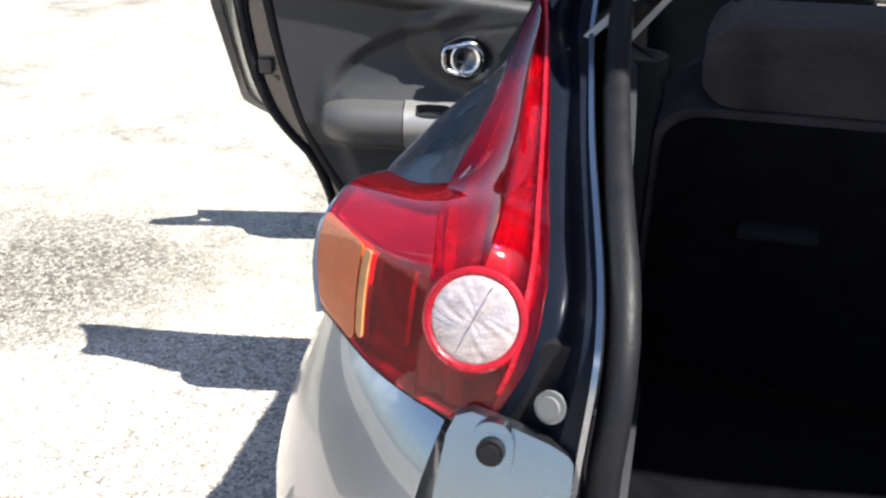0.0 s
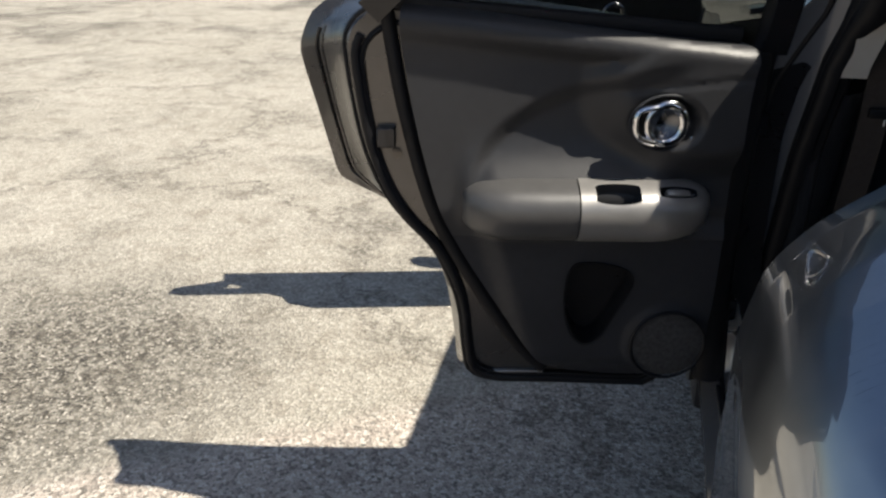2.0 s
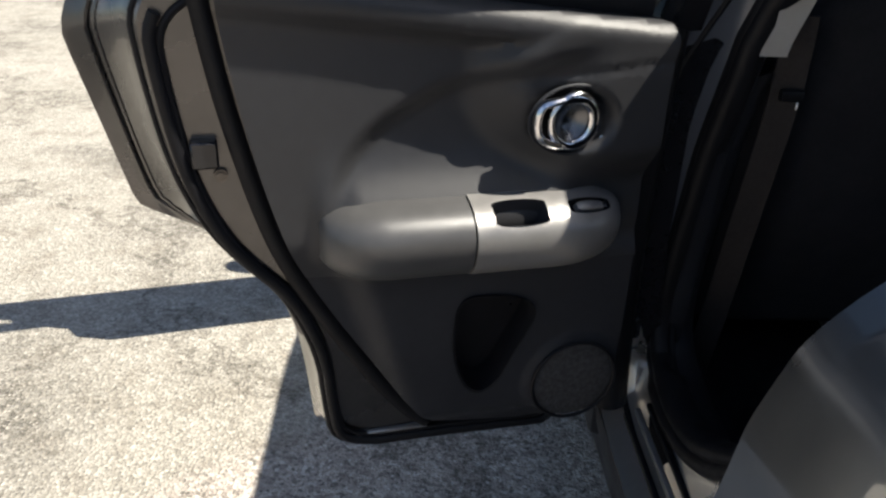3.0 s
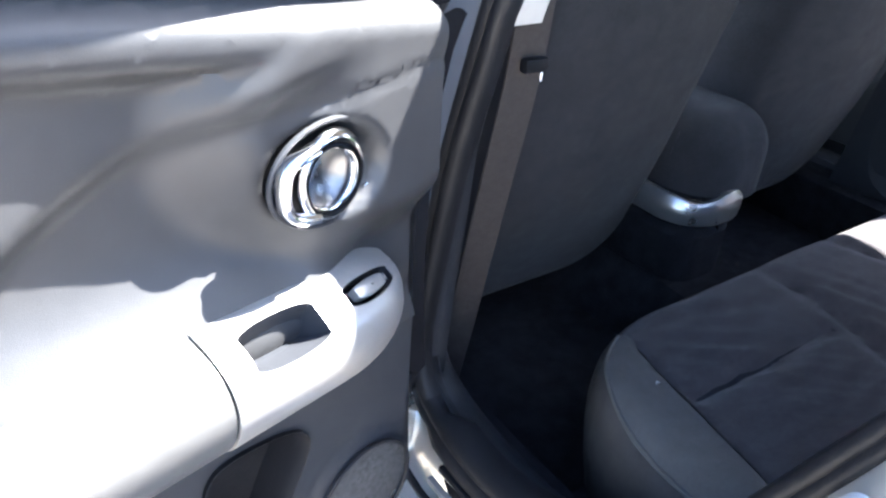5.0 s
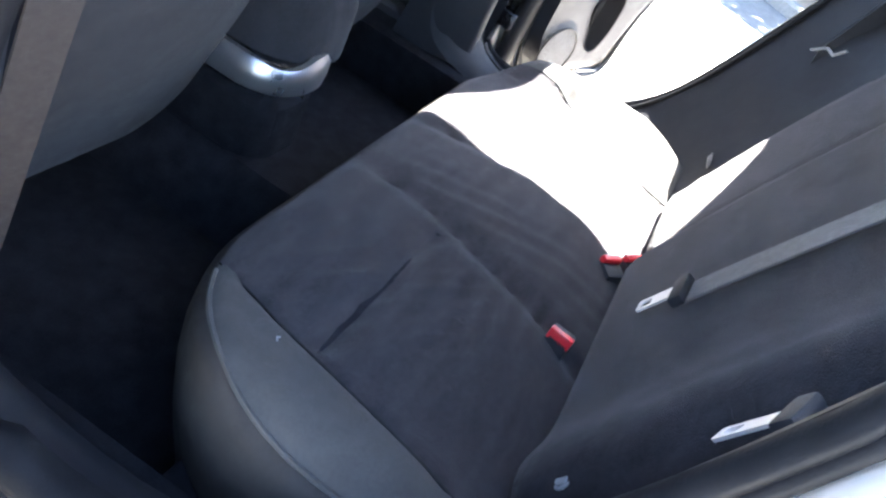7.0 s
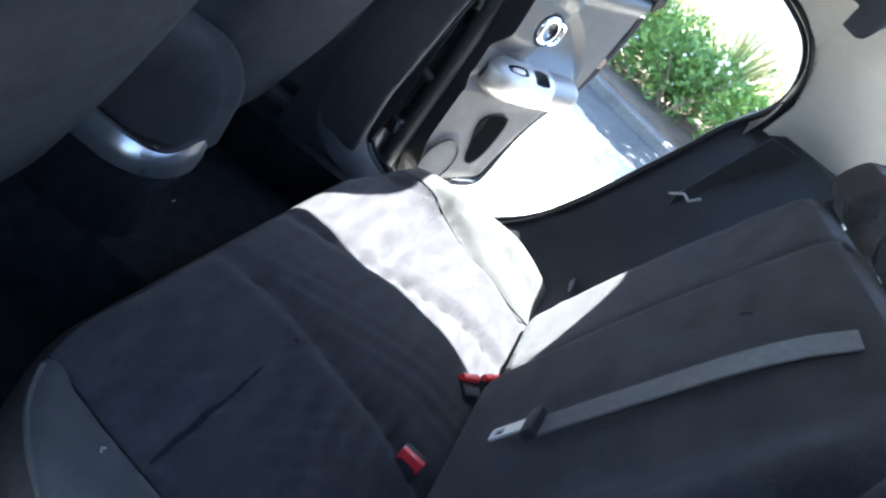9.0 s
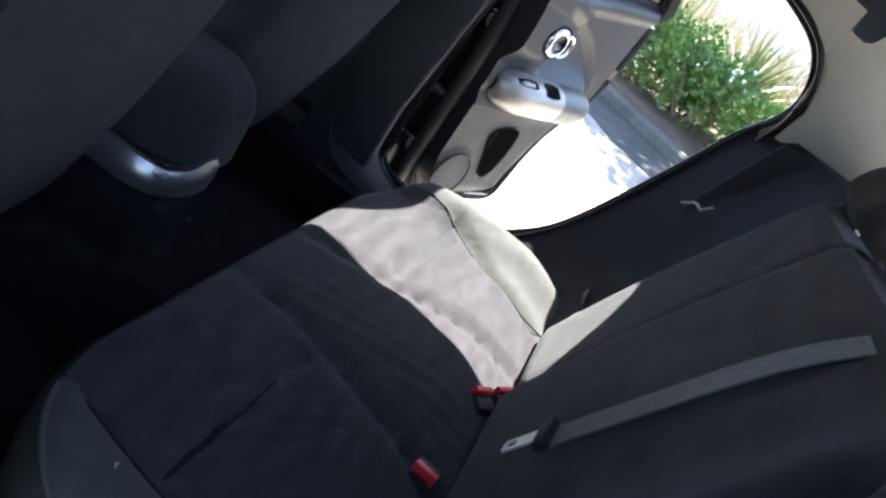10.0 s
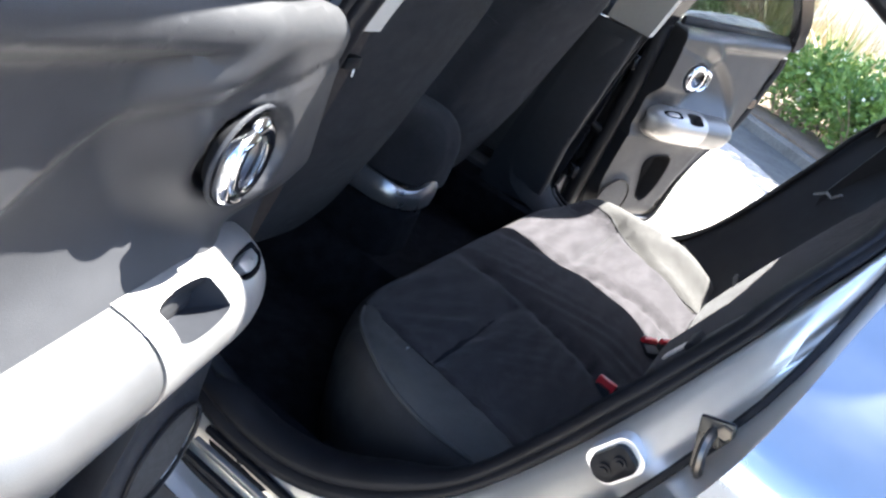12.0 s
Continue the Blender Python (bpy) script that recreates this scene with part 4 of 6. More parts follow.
SEAL = resample(rounded(seal_path(), 2), 120, True)
part("tailgate_seal", sweep(SEAL, circle(0.012, 12, 0.014), True), RUBBER, car, "black rubber tailgate seal")
for s in (-1, 1):
    a = [Vector((s * x, y, z)) for x, y, z in ((0.65, 0.624, 0.953), (0.618, 0.618, 0.970), (0.595, 0.63, 1.023), (0.591, 0.658, 1.066), (0.597, 0.706, 1.084), (0.616, 0.795, 1.122), (0.632, 0.88, 1.155), (0.652, 0.975, 1.193), (0.678, 1.064, 1.24), (0.62, 1.09, 1.36), (0.56, 1.13, 1.44))]
    b = [Vector((s * x, y, z)) for x, y, z in ((0.543, 0.59, 0.85), (0.541, 0.60, 0.95), (0.538, 0.612, 1.02), (0.54, 0.635, 1.05), (0.547, 0.68, 1.075), (0.56, 0.74, 1.105), (0.578, 0.83, 1.137), (0.598, 0.96, 1.175), (0.612, 1.06, 1.22), (0.60, 1.10, 1.33), (0.56, 1.14, 1.43))]

    def gutter(t, u):
        p, q = spline(a, u), spline(b, u)
        m = p.lerp(q, t)
        dip = 0.022 * math.sin(math.pi * min(1, t * 1.4)) if t < 0.72 else 0.0
        return m + Vector((0, dip, -dip * 0.6))
    part("tailgate_gutter", sheet([(0, 0), (1, 0), (1, 1), (0, 1)], gutter, 0.04, under=lambda t, u: gutter(t, u) + Vector((0, 0.004, -0.004))), GUTTER, car, "dark rain channel beside the tail lamp, blackened for shade")
    part("flange", sweep([gutter(0.97, u) + Vector((0, -0.002, 0.002)) for u in np.linspace(0.02, 0.98, 24)], [(-0.0025, -0.003), (0.0025, -0.003), (0.0025, 0.003), (-0.0025, 0.003)]), PAINT, car)
    # corner plate below the lamp with a rubber stop and a screw cap
    plate = rounded([(0.545, 0.72), (0.664, 0.72), (0.652, 0.955), (0.641, 0.983), (0.60, 0.976), (0.555, 0.966), (0.545, 0.955)], 1)

    def plate_at(x, z):
        return Vector((s * x, 0.598 - 0.42 * (0.965 - z), z))
    part("corner_panel", sheet(plate, plate_at, 0.03, under=lambda x, z: plate_at(x, z) + Vector((0, 0.01, 0))), PAINT, car, "grey painted corner below the lamp")
    ear = rr(0.611, 0.960, 0.017, 0.02, 0.015, 6)
    part("stop_bracket", sheet(ear, lambda x, z: plate_at(x, z) + Vector((0, -0.006, 0)), 0.02, under=lambda x, z: plate_at(x, z) + Vector((0, 0.002, 0))), PAINT, car)
    part("rubber_stop", disc(plate_at(0.611, 0.960) + Vector((0, -0.008, 0)), 0.011, (0, -1, 0.2), 0.012, 20, 0.003), RUBBER, car, "black rubber stop")
    part("screw_cap", disc(plate_at(0.571, 0.993) + Vector((0, 0.004, 0)), 0.013, (s * 0.3, -1, 0.35), 0.012, 20, 0.004), GREY_CAP, car, "pale grey plastic cap")
    # dark sheet added behind the gap under the channel, as shade
    part("channel_floor", sheet([(0.515, 0.71), (0.60, 0.71), (0.60, 0.97), (0.515, 0.97)], lambda x, z: plate_at(x, z) + Vector((0, 0.045, 0)), 0.03, under=lambda x, z: plate_at(x, z) + Vector((0, 0.055, 0))), SHADE_CLOTH, car)
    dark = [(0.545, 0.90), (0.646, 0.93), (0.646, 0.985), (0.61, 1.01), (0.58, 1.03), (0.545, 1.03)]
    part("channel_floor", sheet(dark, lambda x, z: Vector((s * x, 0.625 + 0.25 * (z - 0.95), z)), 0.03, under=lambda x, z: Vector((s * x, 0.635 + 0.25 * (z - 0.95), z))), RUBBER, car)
part("tailgate_sill", box((-0.5, 0.50, 0.70), (0.5, 0.585, 0.745), 0.012), PLASTIC, car, "black tailgate sill")

# raised tailgate
def gate(x, d, off=0.0):
    """Over (across, length from the hinge); off goes in from the outer skin."""
    return Vector((x * (1 - 0.8 * off), 1.06 - 0.18 * d - off, 1.56 + 0.97 * d + 0.03 * math.sin(d * 3) - 0.5 * off))


GATE = resample([(*p, 0) for p in rounded([(-0.60, 0.02), (0.60, 0.02), (0.66, 0.45), (0.64, 0.78), (0.5, 0.86), (-0.5, 0.86), (-0.64, 0.78), (-0.66, 0.45)], 1)], 80, True)
HOLE = [Vector((p.x * 0.80, 0.08 + 0.47 * (p.y - 0.02) / 0.84, 0)) for p in GATE]
tg = part("tailgate", loft([[gate(p.x, p.y, o) for p in line] for line, o in ((GATE, 0.0), (HOLE, 0.0), (HOLE, 0.035), (GATE, 0.035), (GATE, 0.0))], caps=False), PAINT, car, "raised grey metallic tailgate")
part("pane", sheet([(p.x, p.y) for p in HOLE], lambda x, d: gate(x, d, 0.006), 0.06, under=lambda x, d: gate(x, d, 0.011)), TINT, tg, "dark tinted rear window")
part("lining", sheet(rr(0.0, 0.70, 0.48, 0.11, 0.04), lambda x, d: gate(x, d, 0.045), 0.06, under=lambda x, d: gate(x, d, 0.036)), PLASTIC, tg, "black tailgate lining")


# ---- doors ----
def door_axes(s, angle, hx, hy):
    a = radians(angle)
    U, W = Vector((s * math.sin(a), -math.cos(a), 0)), Vector((-s * math.cos(a), -math.sin(a), 0))
    H = Vector((s * hx, hy, 0))
    return lambda u, w, z: H + U * u + W * w + Vector((0, 0, z))


SKIN = [(0.0, 0.41), (0.30, 0.42), (0.47, 0.428), (0.487, 0.432), (0.492, 0.45), (0.50, 0.54), (0.515, 0.64), (0.56, 0.74), (0.62, 0.80), (0.705, 0.842), (0.727, 0.855), (0.733, 0.88), (0.762, 1.0), (0.785, 1.09), (0.785, 1.115), (0.755, 1.18), (0.66, 1.215), (0.35, 1.19), (0.0, 1.13)]
FLANGE = [(0.0, 0.44), (0.30, 0.455), (0.47, 0.455), (0.482, 0.54), (0.49, 0.64), (0.535, 0.75), (0.585, 0.80), (0.63, 0.86), (0.665, 0.95), (0.685, 1.08), (0.69, 1.16), (0.62, 1.205), (0.35, 1.185), (0.0, 1.125)]
TRIM = [(0.02, 0.93), (0.02, 1.06), (0.008, 1.13), (0.03, 1.135), (0.14, 1.145), (0.35, 1.172), (0.55, 1.20), (0.60, 1.205), (0.575, 1.03), (0.545, 0.90), (0.515, 0.81), (0.45, 0.695),
        (0.35, 0.545), (0.30, 0.505), (0.10, 0.49), (0.04, 0.53), (0.02, 0.62), (0.02, 0.78)]


SCOOP = [Vector(p) for p in ((0.12, 1.12, 0), (0.20, 1.10, 0), (0.27, 1.082, 0), (0.345, 1.056, 0), (0.42, 1.015, 0), (0.468, 0.96, 0), (0.488, 0.90, 0), (0.49, 0.83, 0))]
SCOOP_R = resample(rounded(SCOOP, 2, False), 40)


def scoop_depth(u, z):
    """How far inside the swept crease of the door trim a point lies."""
    p = Vector((u, z, 0))
    i = min(range(len(SCOOP_R) - 1), key=lambda k: (SCOOP_R[k] + SCOOP_R[k + 1] - 2 * p).length_squared)
    t = SCOOP_R[i + 1] - SCOOP_R[i]
    d = p - SCOOP_R[i]
    return -(t.x * d.y - t.y * d.x) / t.length


def trim_w(u, z):
    """How far the inner trim stands proud of the door's inner panel."""
    w = 0.030
    top = 1.132 + 0.118 * u
    # sill under the window and the mound round the handle by the hinge flow into one another
    sill = table(u, [(0.15, 0.040), (0.34, 0.021), (0.58, 0.012)]) * smooth01((z - top + 0.064) / 0.028)
    r = math.hypot((u - 0.08) / 1.12, (z - 1.06) / 0.80)
    mound = 0.040 * (1 - smooth01((r - 0.112) / 0.085))
    w += max(sill, mound)
    w -= 0.030 * max(0.0, (z - top + 0.026) / 0.03) ** 2
    # a swept crease, inside which the panel drops back before it rises to the rest
    d = scoop_depth(u, z)
    w -= 0.017 * smooth01(d / 0.032) * smooth01((z - 0.80) / 0.06) * smooth01((u - 0.10) / 0.1)
    # the panel below the rest stands out like a door bin
    w += 0.025 * smooth01((0.84 - z) / 0.05) * smooth01((0.44 - u + (z - 0.7) * 0.3) / 0.05) * smooth01((z - 0.50) / 0.05)
    # fillet that leads into the arm rest, and a lean of the whole panel
    w += 0.05 * math.exp(-((z - 0.878) / 0.058) ** 2) * smooth01((u - 0.09) / 0.08) * smooth01((0.51 - u) / 0.08)
    w += 0.055 * min(0.25, max(0.0, 1.10 - z)) * smooth01((z - 0.78) / 0.08)
    w -= line_groove(u, z, (0.0, 1.088), (0.24, 1.062), 0.003, 0.007)
    # round dish of the handle
    d = math.hypot((u - 0.149) / 0.06, (z - 1.012) / 0.044)
    w -= 0.026 * smooth01((1.05 - d) / 0.35)
    # speaker bulge low by the hinge
    e = math.hypot((u - 0.098) / 0.082, (z - 0.582) / 0.082)
    return w + 0.008 * smooth01((1.05 - e) / 0.2)


BIN = [(0.168, 0.716), (0.19, 0.742), (0.26, 0.754), (0.292, 0.744), (0.298, 0.69), (0.294, 0.64), (0.278, 0.595), (0.252, 0.577), (0.224, 0.594), (0.206, 0.638), (0.182, 0.682)]
ARM = [(0.03, 0.915), (0.06, 0.912), (0.086, 0.906), (0.106, 0.895), (0.118, 0.877), (0.119, 0.854), (0.110, 0.830), (0.092, 0.812), (0.06, 0.802), (0.03, 0.798)]


def arm_point(u, t, grow=0.0):
    p = spline([Vector((a, b, 0)) for a, b in ARM], t)
    cw, cz = 0.06, 0.860
    k = 1.0
    if u > 0.40:
        k = math.sqrt(max(0.0, 1 - ((u - 0.40) / 0.088) ** 2))
    low = (0.25, 0.45)
    if u < 0.165:
        k, low = math.sqrt(max(0.01, 1 - ((0.165 - u) / 0.114) ** 2)), (0.06, 0.30)
    p = Vector((0.03 + (p.x - 0.03) * (low[0] + (1 - low[0]) * k), cz + (p.y - cz) * (low[1] + (1 - low[1]) * k), 0))
    d = Vector((p.x - cw, p.y - cz, 0)).normalized()
    p += d * grow
    return p.x, p.y + 0.01 * (u - 0.3)


def clipped(line, z0, above):
    """The part of an outline above or below a height."""
    out = []
    for p, q in zip(line, line[1:] + line[:1]):
        if (p[1] > z0) == above:
            out.append((p[0], p[1]))
        if (p[1] > z0) != (q[1] > z0):
            t = (z0 - p[1]) / (q[1] - p[1])
            out.append((p[0] + (q[0] - p[0]) * t, z0))
    return out


def rear_door(s, angle, label):
    L = door_axes(s, angle, 0.83 if s < 0 else 0.812, 1.895 if s < 0 else 1.903)
    n = 140
    skin, fl = resample([(*p, 0) for p in rounded(SKIN, 1)], n, True), resample([(*p, 0) for p in rounded(FLANGE, 2)], n, True)

    def sw(u):
        return -0.065 - 0.07 * smooth01(u / 0.75)
    rings = [[L(p.x, sw(p.x) - 0.004, p.y) for p in skin],
             [L(p.x, sw(p.x) + 0.004, p.y) for p in skin],
             [L(*(lambda q, m: (q.x, m, q.y))(p.lerp(q, 0.35), sw(p.x) + 0.02)) for p, q in zip(skin, fl)],
             [L(*(lambda q, m: (q.x, m, q.y))(p.lerp(q, 0.85), -0.035)) for p, q in zip(skin, fl)],
             [L(q.x, -0.012, q.y) for q in fl],
             [L(q.x * 0.985 + 0.004, -0.004, q.y * 0.985 + 0.013) for q in fl]]
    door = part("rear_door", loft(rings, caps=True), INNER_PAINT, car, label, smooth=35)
    # bulging outer skin
    part("outer_skin", sheet([(p.x, p.y) for p in resample([(*p, 0) for p in rounded(SKIN, 1)], 70, True)],
                             lambda u, z: L(u, sw(u) - 0.003 - 0.10 * math.sin(math.pi * min(1, max(0, (z - 0.40) / 0.80))) ** 0.7 * (1 - 0.8 * smooth01(u / 0.72)), z), 0.05,
                             under=lambda u, z: L(u, sw(u) + 0.001, z)), PAINT, door, "grey metallic outer skin")
    # painted return along the hinge side
    part("hinge_return", sheet([(-0.05, 0.45), (0.012, 0.44), (0.012, 1.12), (-0.05, 1.11)], lambda u, z: L(u, -0.030 - 0.25 * max(0, -u), z), 0.05, under=lambda u, z: L(u, -0.050 - 0.25 * max(0, -u), z)), INNER_PAINT, door)
    # a crease along the pressed outer edge
    for k in (0.25, 0.55):
        path = [L(*(lambda q: (q.x, sw(p.x) + 0.012 + 0.05 * k, q.y))(p.lerp(q, 0.2 + 0.5 * k))) for p, q in list(zip(skin, fl)) if p.x > 0.5 and 0.60 < p.y < 1.15]
        part("edge_pressing", tube(path, 0.004, 6), INNER_PAINT, door)
    # rubber seal round the inner panel
    seal = [L(q.x * 0.955 + 0.012, 0.006, q.y * 0.955 + 0.036) for q in fl if q.y < 1.17]
    k = max(range(len(seal) - 1), key=lambda i: (seal[i + 1] - seal[i]).length)
    seal = seal[k + 1:] + seal[:k + 1]
    part("door_seal", sweep(seal, circle(0.006, 10, 0.008)), RUBBER, door, "black rubber seal")
    trim_line = rounded(TRIM, 2)
    roll = [p for p in resample([(*p, 0) for p in rounded([(0.605, 1.195), (0.592, 1.10), (0.580, 1.03), (0.550, 0.90), (0.520, 0.81), (0.456, 0.695), (0.36, 0.545), (0.31, 0.50)], 2, False)], 40)]
    part("trim_roll", sweep([L(p.x + 0.010, 0.004, p.y - 0.004) for p in roll], circle(0.010, 10, 0.013)), RUBBER, door, "black rolled seal along the trim edge")
    mouth = rounded(BIN, 2)
    inside = sheet(clipped(trim_line, 0.795, True), lambda u, z: L(u, trim_w(u, z), z), 0.0065, under=lambda u, z: L(u, -0.002, z))
    low = sheet(clipped(trim_line, 0.795, False), lambda u, z: L(u, trim_w(u, z) - 0.003, z), 0.0095, holes=(mouth,), under=lambda u, z: L(u, -0.002, z))
    part("lower_trim", low, PLASTIC, door, "black lower door trim", smooth=60)
    part("door_trim", inside, SOFT, door, "charcoal moulded plastic trim", smooth=60)
    # pocket lined in rubber black, which puts its inner shade into the colour
    rings = []
    for d, k in ((0.003, 1.02), (0.002, 0.985), (-0.03, 0.97), (-0.07, 0.93), (-0.085, 0.8), (-0.086, 0.02)):
        rings.append([L(0.19 + (p[0] - 0.19) * k, max(trim_w(p[0], p[1]) + d, 0.003 - 0.01 * d), 0.70 + (p[1] - 0.70) * k) for p in mouth])
    part("door_bin", loft(rings, caps=False), RUBBER, door, "moulded door bin, blackened inside for shade")
    turn = np.linspace(0, 2 * math.pi, 40, endpoint=False)
    # ring coloured rubber black so it sinks into the shade low on the door
    part("speaker_ring", tube([L(0.098 + 0.070 * math.cos(a), trim_w(0.098, 0.582) + 0.001, 0.582 + 0.070 * math.sin(a)) for a in turn], 0.003, 8, True), RUBBER, door, "round speaker surround")
    bm = loft([[L(0.098 + r * math.cos(a), trim_w(0.098, 0.582) + d, 0.582 + r * math.sin(a)) for a in turn] for r, d in ((0.068, -0.003), (0.05, 0.0), (0.025, 0.001), (0.001, 0.001))], caps=False)
    part("speaker_grille", bm, GRILLE, door, "fine mesh speaker grille")
    for k, r, d, m in ((1.0, 0.005, -0.014, RUBBER), (0.925, 0.005, 0.002, RUBBER)):
        lip = [L(q.x * k + 0.3 * (1 - k), d, q.y * k + 0.8 * (1 - k)) for q in fl]
        part("seal_lip", tube(lip, r, 8, True), m, door)
    edge = [L(-0.012 + 0.012 * math.sin((z - 0.5) * 5), -0.004, z) for z in np.linspace(0.47, 1.12, 20)]
    part("hinge_edge_seal", sweep(edge, circle(0.024, 12, 0.030)), RUBBER, door, "black rubber boot along the hinge edge")
    # arm rest
    us = [0.4875, 0.484, 0.477, 0.465, 0.45, 0.435, 0.418, 0.40, 0.36, 0.32, 0.298]
    us = us[:-1] + [0.2925]
    rings = [[L(u, *arm_point(u, t)) for t in np.linspace(0, 1, 22)] for u in us]
    part("armrest", loft(rings, closed=False), ARMREST, door, "padded charcoal armrest", smooth=60)
    # silver grip panel with its well and switch
    well = rr(0.226, 0.285, 0.038, 0.105, 0.037, 8)
    swi = rr(0.122, 0.265, 0.034, 0.065, 0.032, 5)
    lip = sheet([(0.053, 0.02), (0.290, 0.02), (0.290, 0.93), (0.053, 0.93)], lambda u, t: L(u, *arm_point(u, t, 0.0014)), 0.012, holes=(well, swi),
                under=lambda u, t: L(u, *arm_point(u, t, -0.002)))
    part("grip_panel", lip, SATIN, door, "satin silver grip panel", smooth=60)
    cx, cy = 0.226, 0.285
    rings = []
    for g, sc in ((0.002, 1.0), (-0.012, 0.97), (-0.035, 0.85), (-0.042, 0.6), (-0.043, 0.05)):
        rings.append([L(u, *arm_point(u, t, g)) for u, t in ((cx + (a - cx) * sc, cy + (b - cy) * sc) for a, b in well)])
    part("grip_well", loft(rings, caps=False), PLASTIC, door)
    rings = []
    cx, cy = 0.122, 0.265
    for g, sc in ((0.002, 1.0), (-0.006, 0.96), (-0.010, 0.8), (-0.0105, 0.05)):
        rings.append([L(u, *arm_point(u, t, g)) for u, t in ((cx + (a - cx) * sc, cy + (b - cy) * sc) for a, b in swi)])
    part("switch_recess", loft(rings, caps=False), GLOSS_BLACK, door)
    rings = []
    for g, sc in ((-0.008, 0.7), (0.001, 0.62), (0.003, 0.45), (0.0032, 0.05)):
        rings.append([L(u, *arm_point(u, t, g)) for u, t in ((cx + (a - cx) * sc, cy + (b - cy) * sc) for a, b in swi)])
    part("window_switch", loft(rings, caps=False), SATIN, door, "silver window switch")
    # chrome door pull in its dish
    hc, hz, base = 0.149, 1.012, 0.070
    ell = np.linspace(0, 2 * math.pi, 48, endpoint=False)
    part("handle_bezel", tube([L(hc + 0.063 * math.cos(a), base - 0.004, hz + 0.047 * math.sin(a)) for a in ell], 0.0025, 8, True), PLASTIC, door, "black oval bezel")
    rings = []
    for r, d in ((0.98, 0.0), (0.85, -0.014), (0.6, -0.021), (0.02, -0.024)):
        rings.append([L(hc + 0.060 * r * math.cos(a), base - 0.003 + d, hz + 0.044 * r * math.sin(a)) for a in ell])
    part("handle_dish", loft(rings, caps=False), SOFT, door)
    part("handle_bowl", loft([[L(hc + 0.004 + 0.030 * r * math.cos(a), base - 0.004 - 0.014 * (1 - r * r), hz + 0.031 * r * math.sin(a)) for a in ell] for r in (1.0, 0.9, 0.75, 0.6, 0.45, 0.3, 0.15, 0.02)], caps=False), BOWL, door, "satin chrome finger bowl behind the handle", smooth=60)
    bm = tube([L(hc + 0.052 * math.cos(a), base - 0.004 + 0.004 * math.sin(a), hz - 0.004 + 0.040 * math.sin(a)) for a in np.linspace(radians(-150), radians(10), 26)], 0.003, 8)
    part("handle_trim", bm, CHROME, door, "chrome lower rim")
    bm = sweep([L(hc + 0.004 + 0.032 * math.cos(a), base + 0.001 + 0.004 * math.cos(a), hz + 0.033 * math.sin(a)) for a in ell], circle(0.0075, 10, 0.0055), True, scales=[1.1 - 0.4 * math.cos(a) for a in ell])
    part("handle_ring", bm, CHROME, door, "chrome ring of the inner door handle")
    wing = [L(hc + 0.022, base + 0.003, hz + 0.030), L(hc + 0.036, base + 0.005, hz + 0.028), L(hc + 0.052, base + 0.004, hz + 0.024), L(hc + 0.057, base + 0.004, hz + 0.003),
            L(hc + 0.053, base + 0.004, hz - 0.018), L(hc + 0.040, base + 0.005, hz - 0.027), L(hc + 0.022, base + 0.003, hz - 0.031)]
    part("handle", sweep(resample(rounded(wing, 1, False), 20), circle(0.0085, 10, 0.006)), CHROME, door, "chrome inner door handle")
    # window: rubber, glass, frame
    frame_line = rounded([(-0.028, 1.12), (-0.033, 1.33), (-0.015, 1.395), (0.03, 1.43), (0.10, 1.438), (0.19, 1.423), (0.31, 1.382), (0.409, 1.352), (0.47, 1.318), (0.56, 1.265), (0.64, 1.19)], 1, False)
    frame_path = [L(p.x, (p.y - 1.13) * 0.31, p.y) for p in resample([(*p, 0) for p in frame_line], 40)]
    part("window_frame", sweep(frame_path, [(-0.022, -0.02), (0.022, -0.02), (0.026, 0.0), (0.022, 0.02), (-0.022, 0.02), (-0.026, 0.0)]), GLOSS_BLACK, door, "black window frame")
    g = part("pane", sheet([(-0.02, 1.12), (0.62, 1.19), (0.55, 1.255), (0.46, 1.31), (0.40, 1.345), (0.30, 1.375), (0.19, 1.415), (0.09, 1.43), (0.03, 1.42), (-0.02, 1.38)], lambda u, z: L(u, -0.004 + (z - 1.13) * 0.31, z), 0.1,
                           under=lambda u, z: L(u, -0.008 + (z - 1.13) * 0.31, z)), TINT, door, "dark tinted side glass")
    part("belt_seal", sweep([L(u, 0.014 + 0.0 * u, 1.143 + 0.095 * u) for u in np.linspace(0.03, 0.60, 12)], circle(0.008, 8, 0.014)), RUBBER, door, "black window belt seal")
    # latch and bump hole on the shut face
    part("latch", box((-0.024, -0.02, -0.018), (0.024, 0.014, 0.018), 0.003, 1, Matrix.Translation(L(0.618, -0.008, 0.972)) @ Matrix.Rotation(radians(s * angle), 4, "Z")), GLOSS_BLACK, door, "black door latch")
    part("latch_claw", disc(L(0.622, 0.008, 0.972), 0.005, L(0, 1, 0) - L(0, 0, 0), 0.008, 10), GREASY, door)
    part("screw", disc(L(0.604, 0.0, 0.94), 0.009, L(0, 1, 0) - L(0, 0, 0), 0.012, 16, 0.003), GREASY, door)
    part("wiring_boot", tube([L(-0.005, 0.0, 0.78), L(-0.03, -0.02, 0.77), L(-0.05, -0.04, 0.78)], 0.014, 10), RUBBER, door)
    for z in (0.62, 0.99):
        part("hinge", box((-0.03, -0.02, -0.022), (0.03, 0.02, 0.022), 0.004, 1, Matrix.Translation(L(-0.03, -0.03, z)) @ Matrix.Rotation(radians(s * angle), 4, "Z")), GLOSS_BLACK, door, "black painted door hinge")
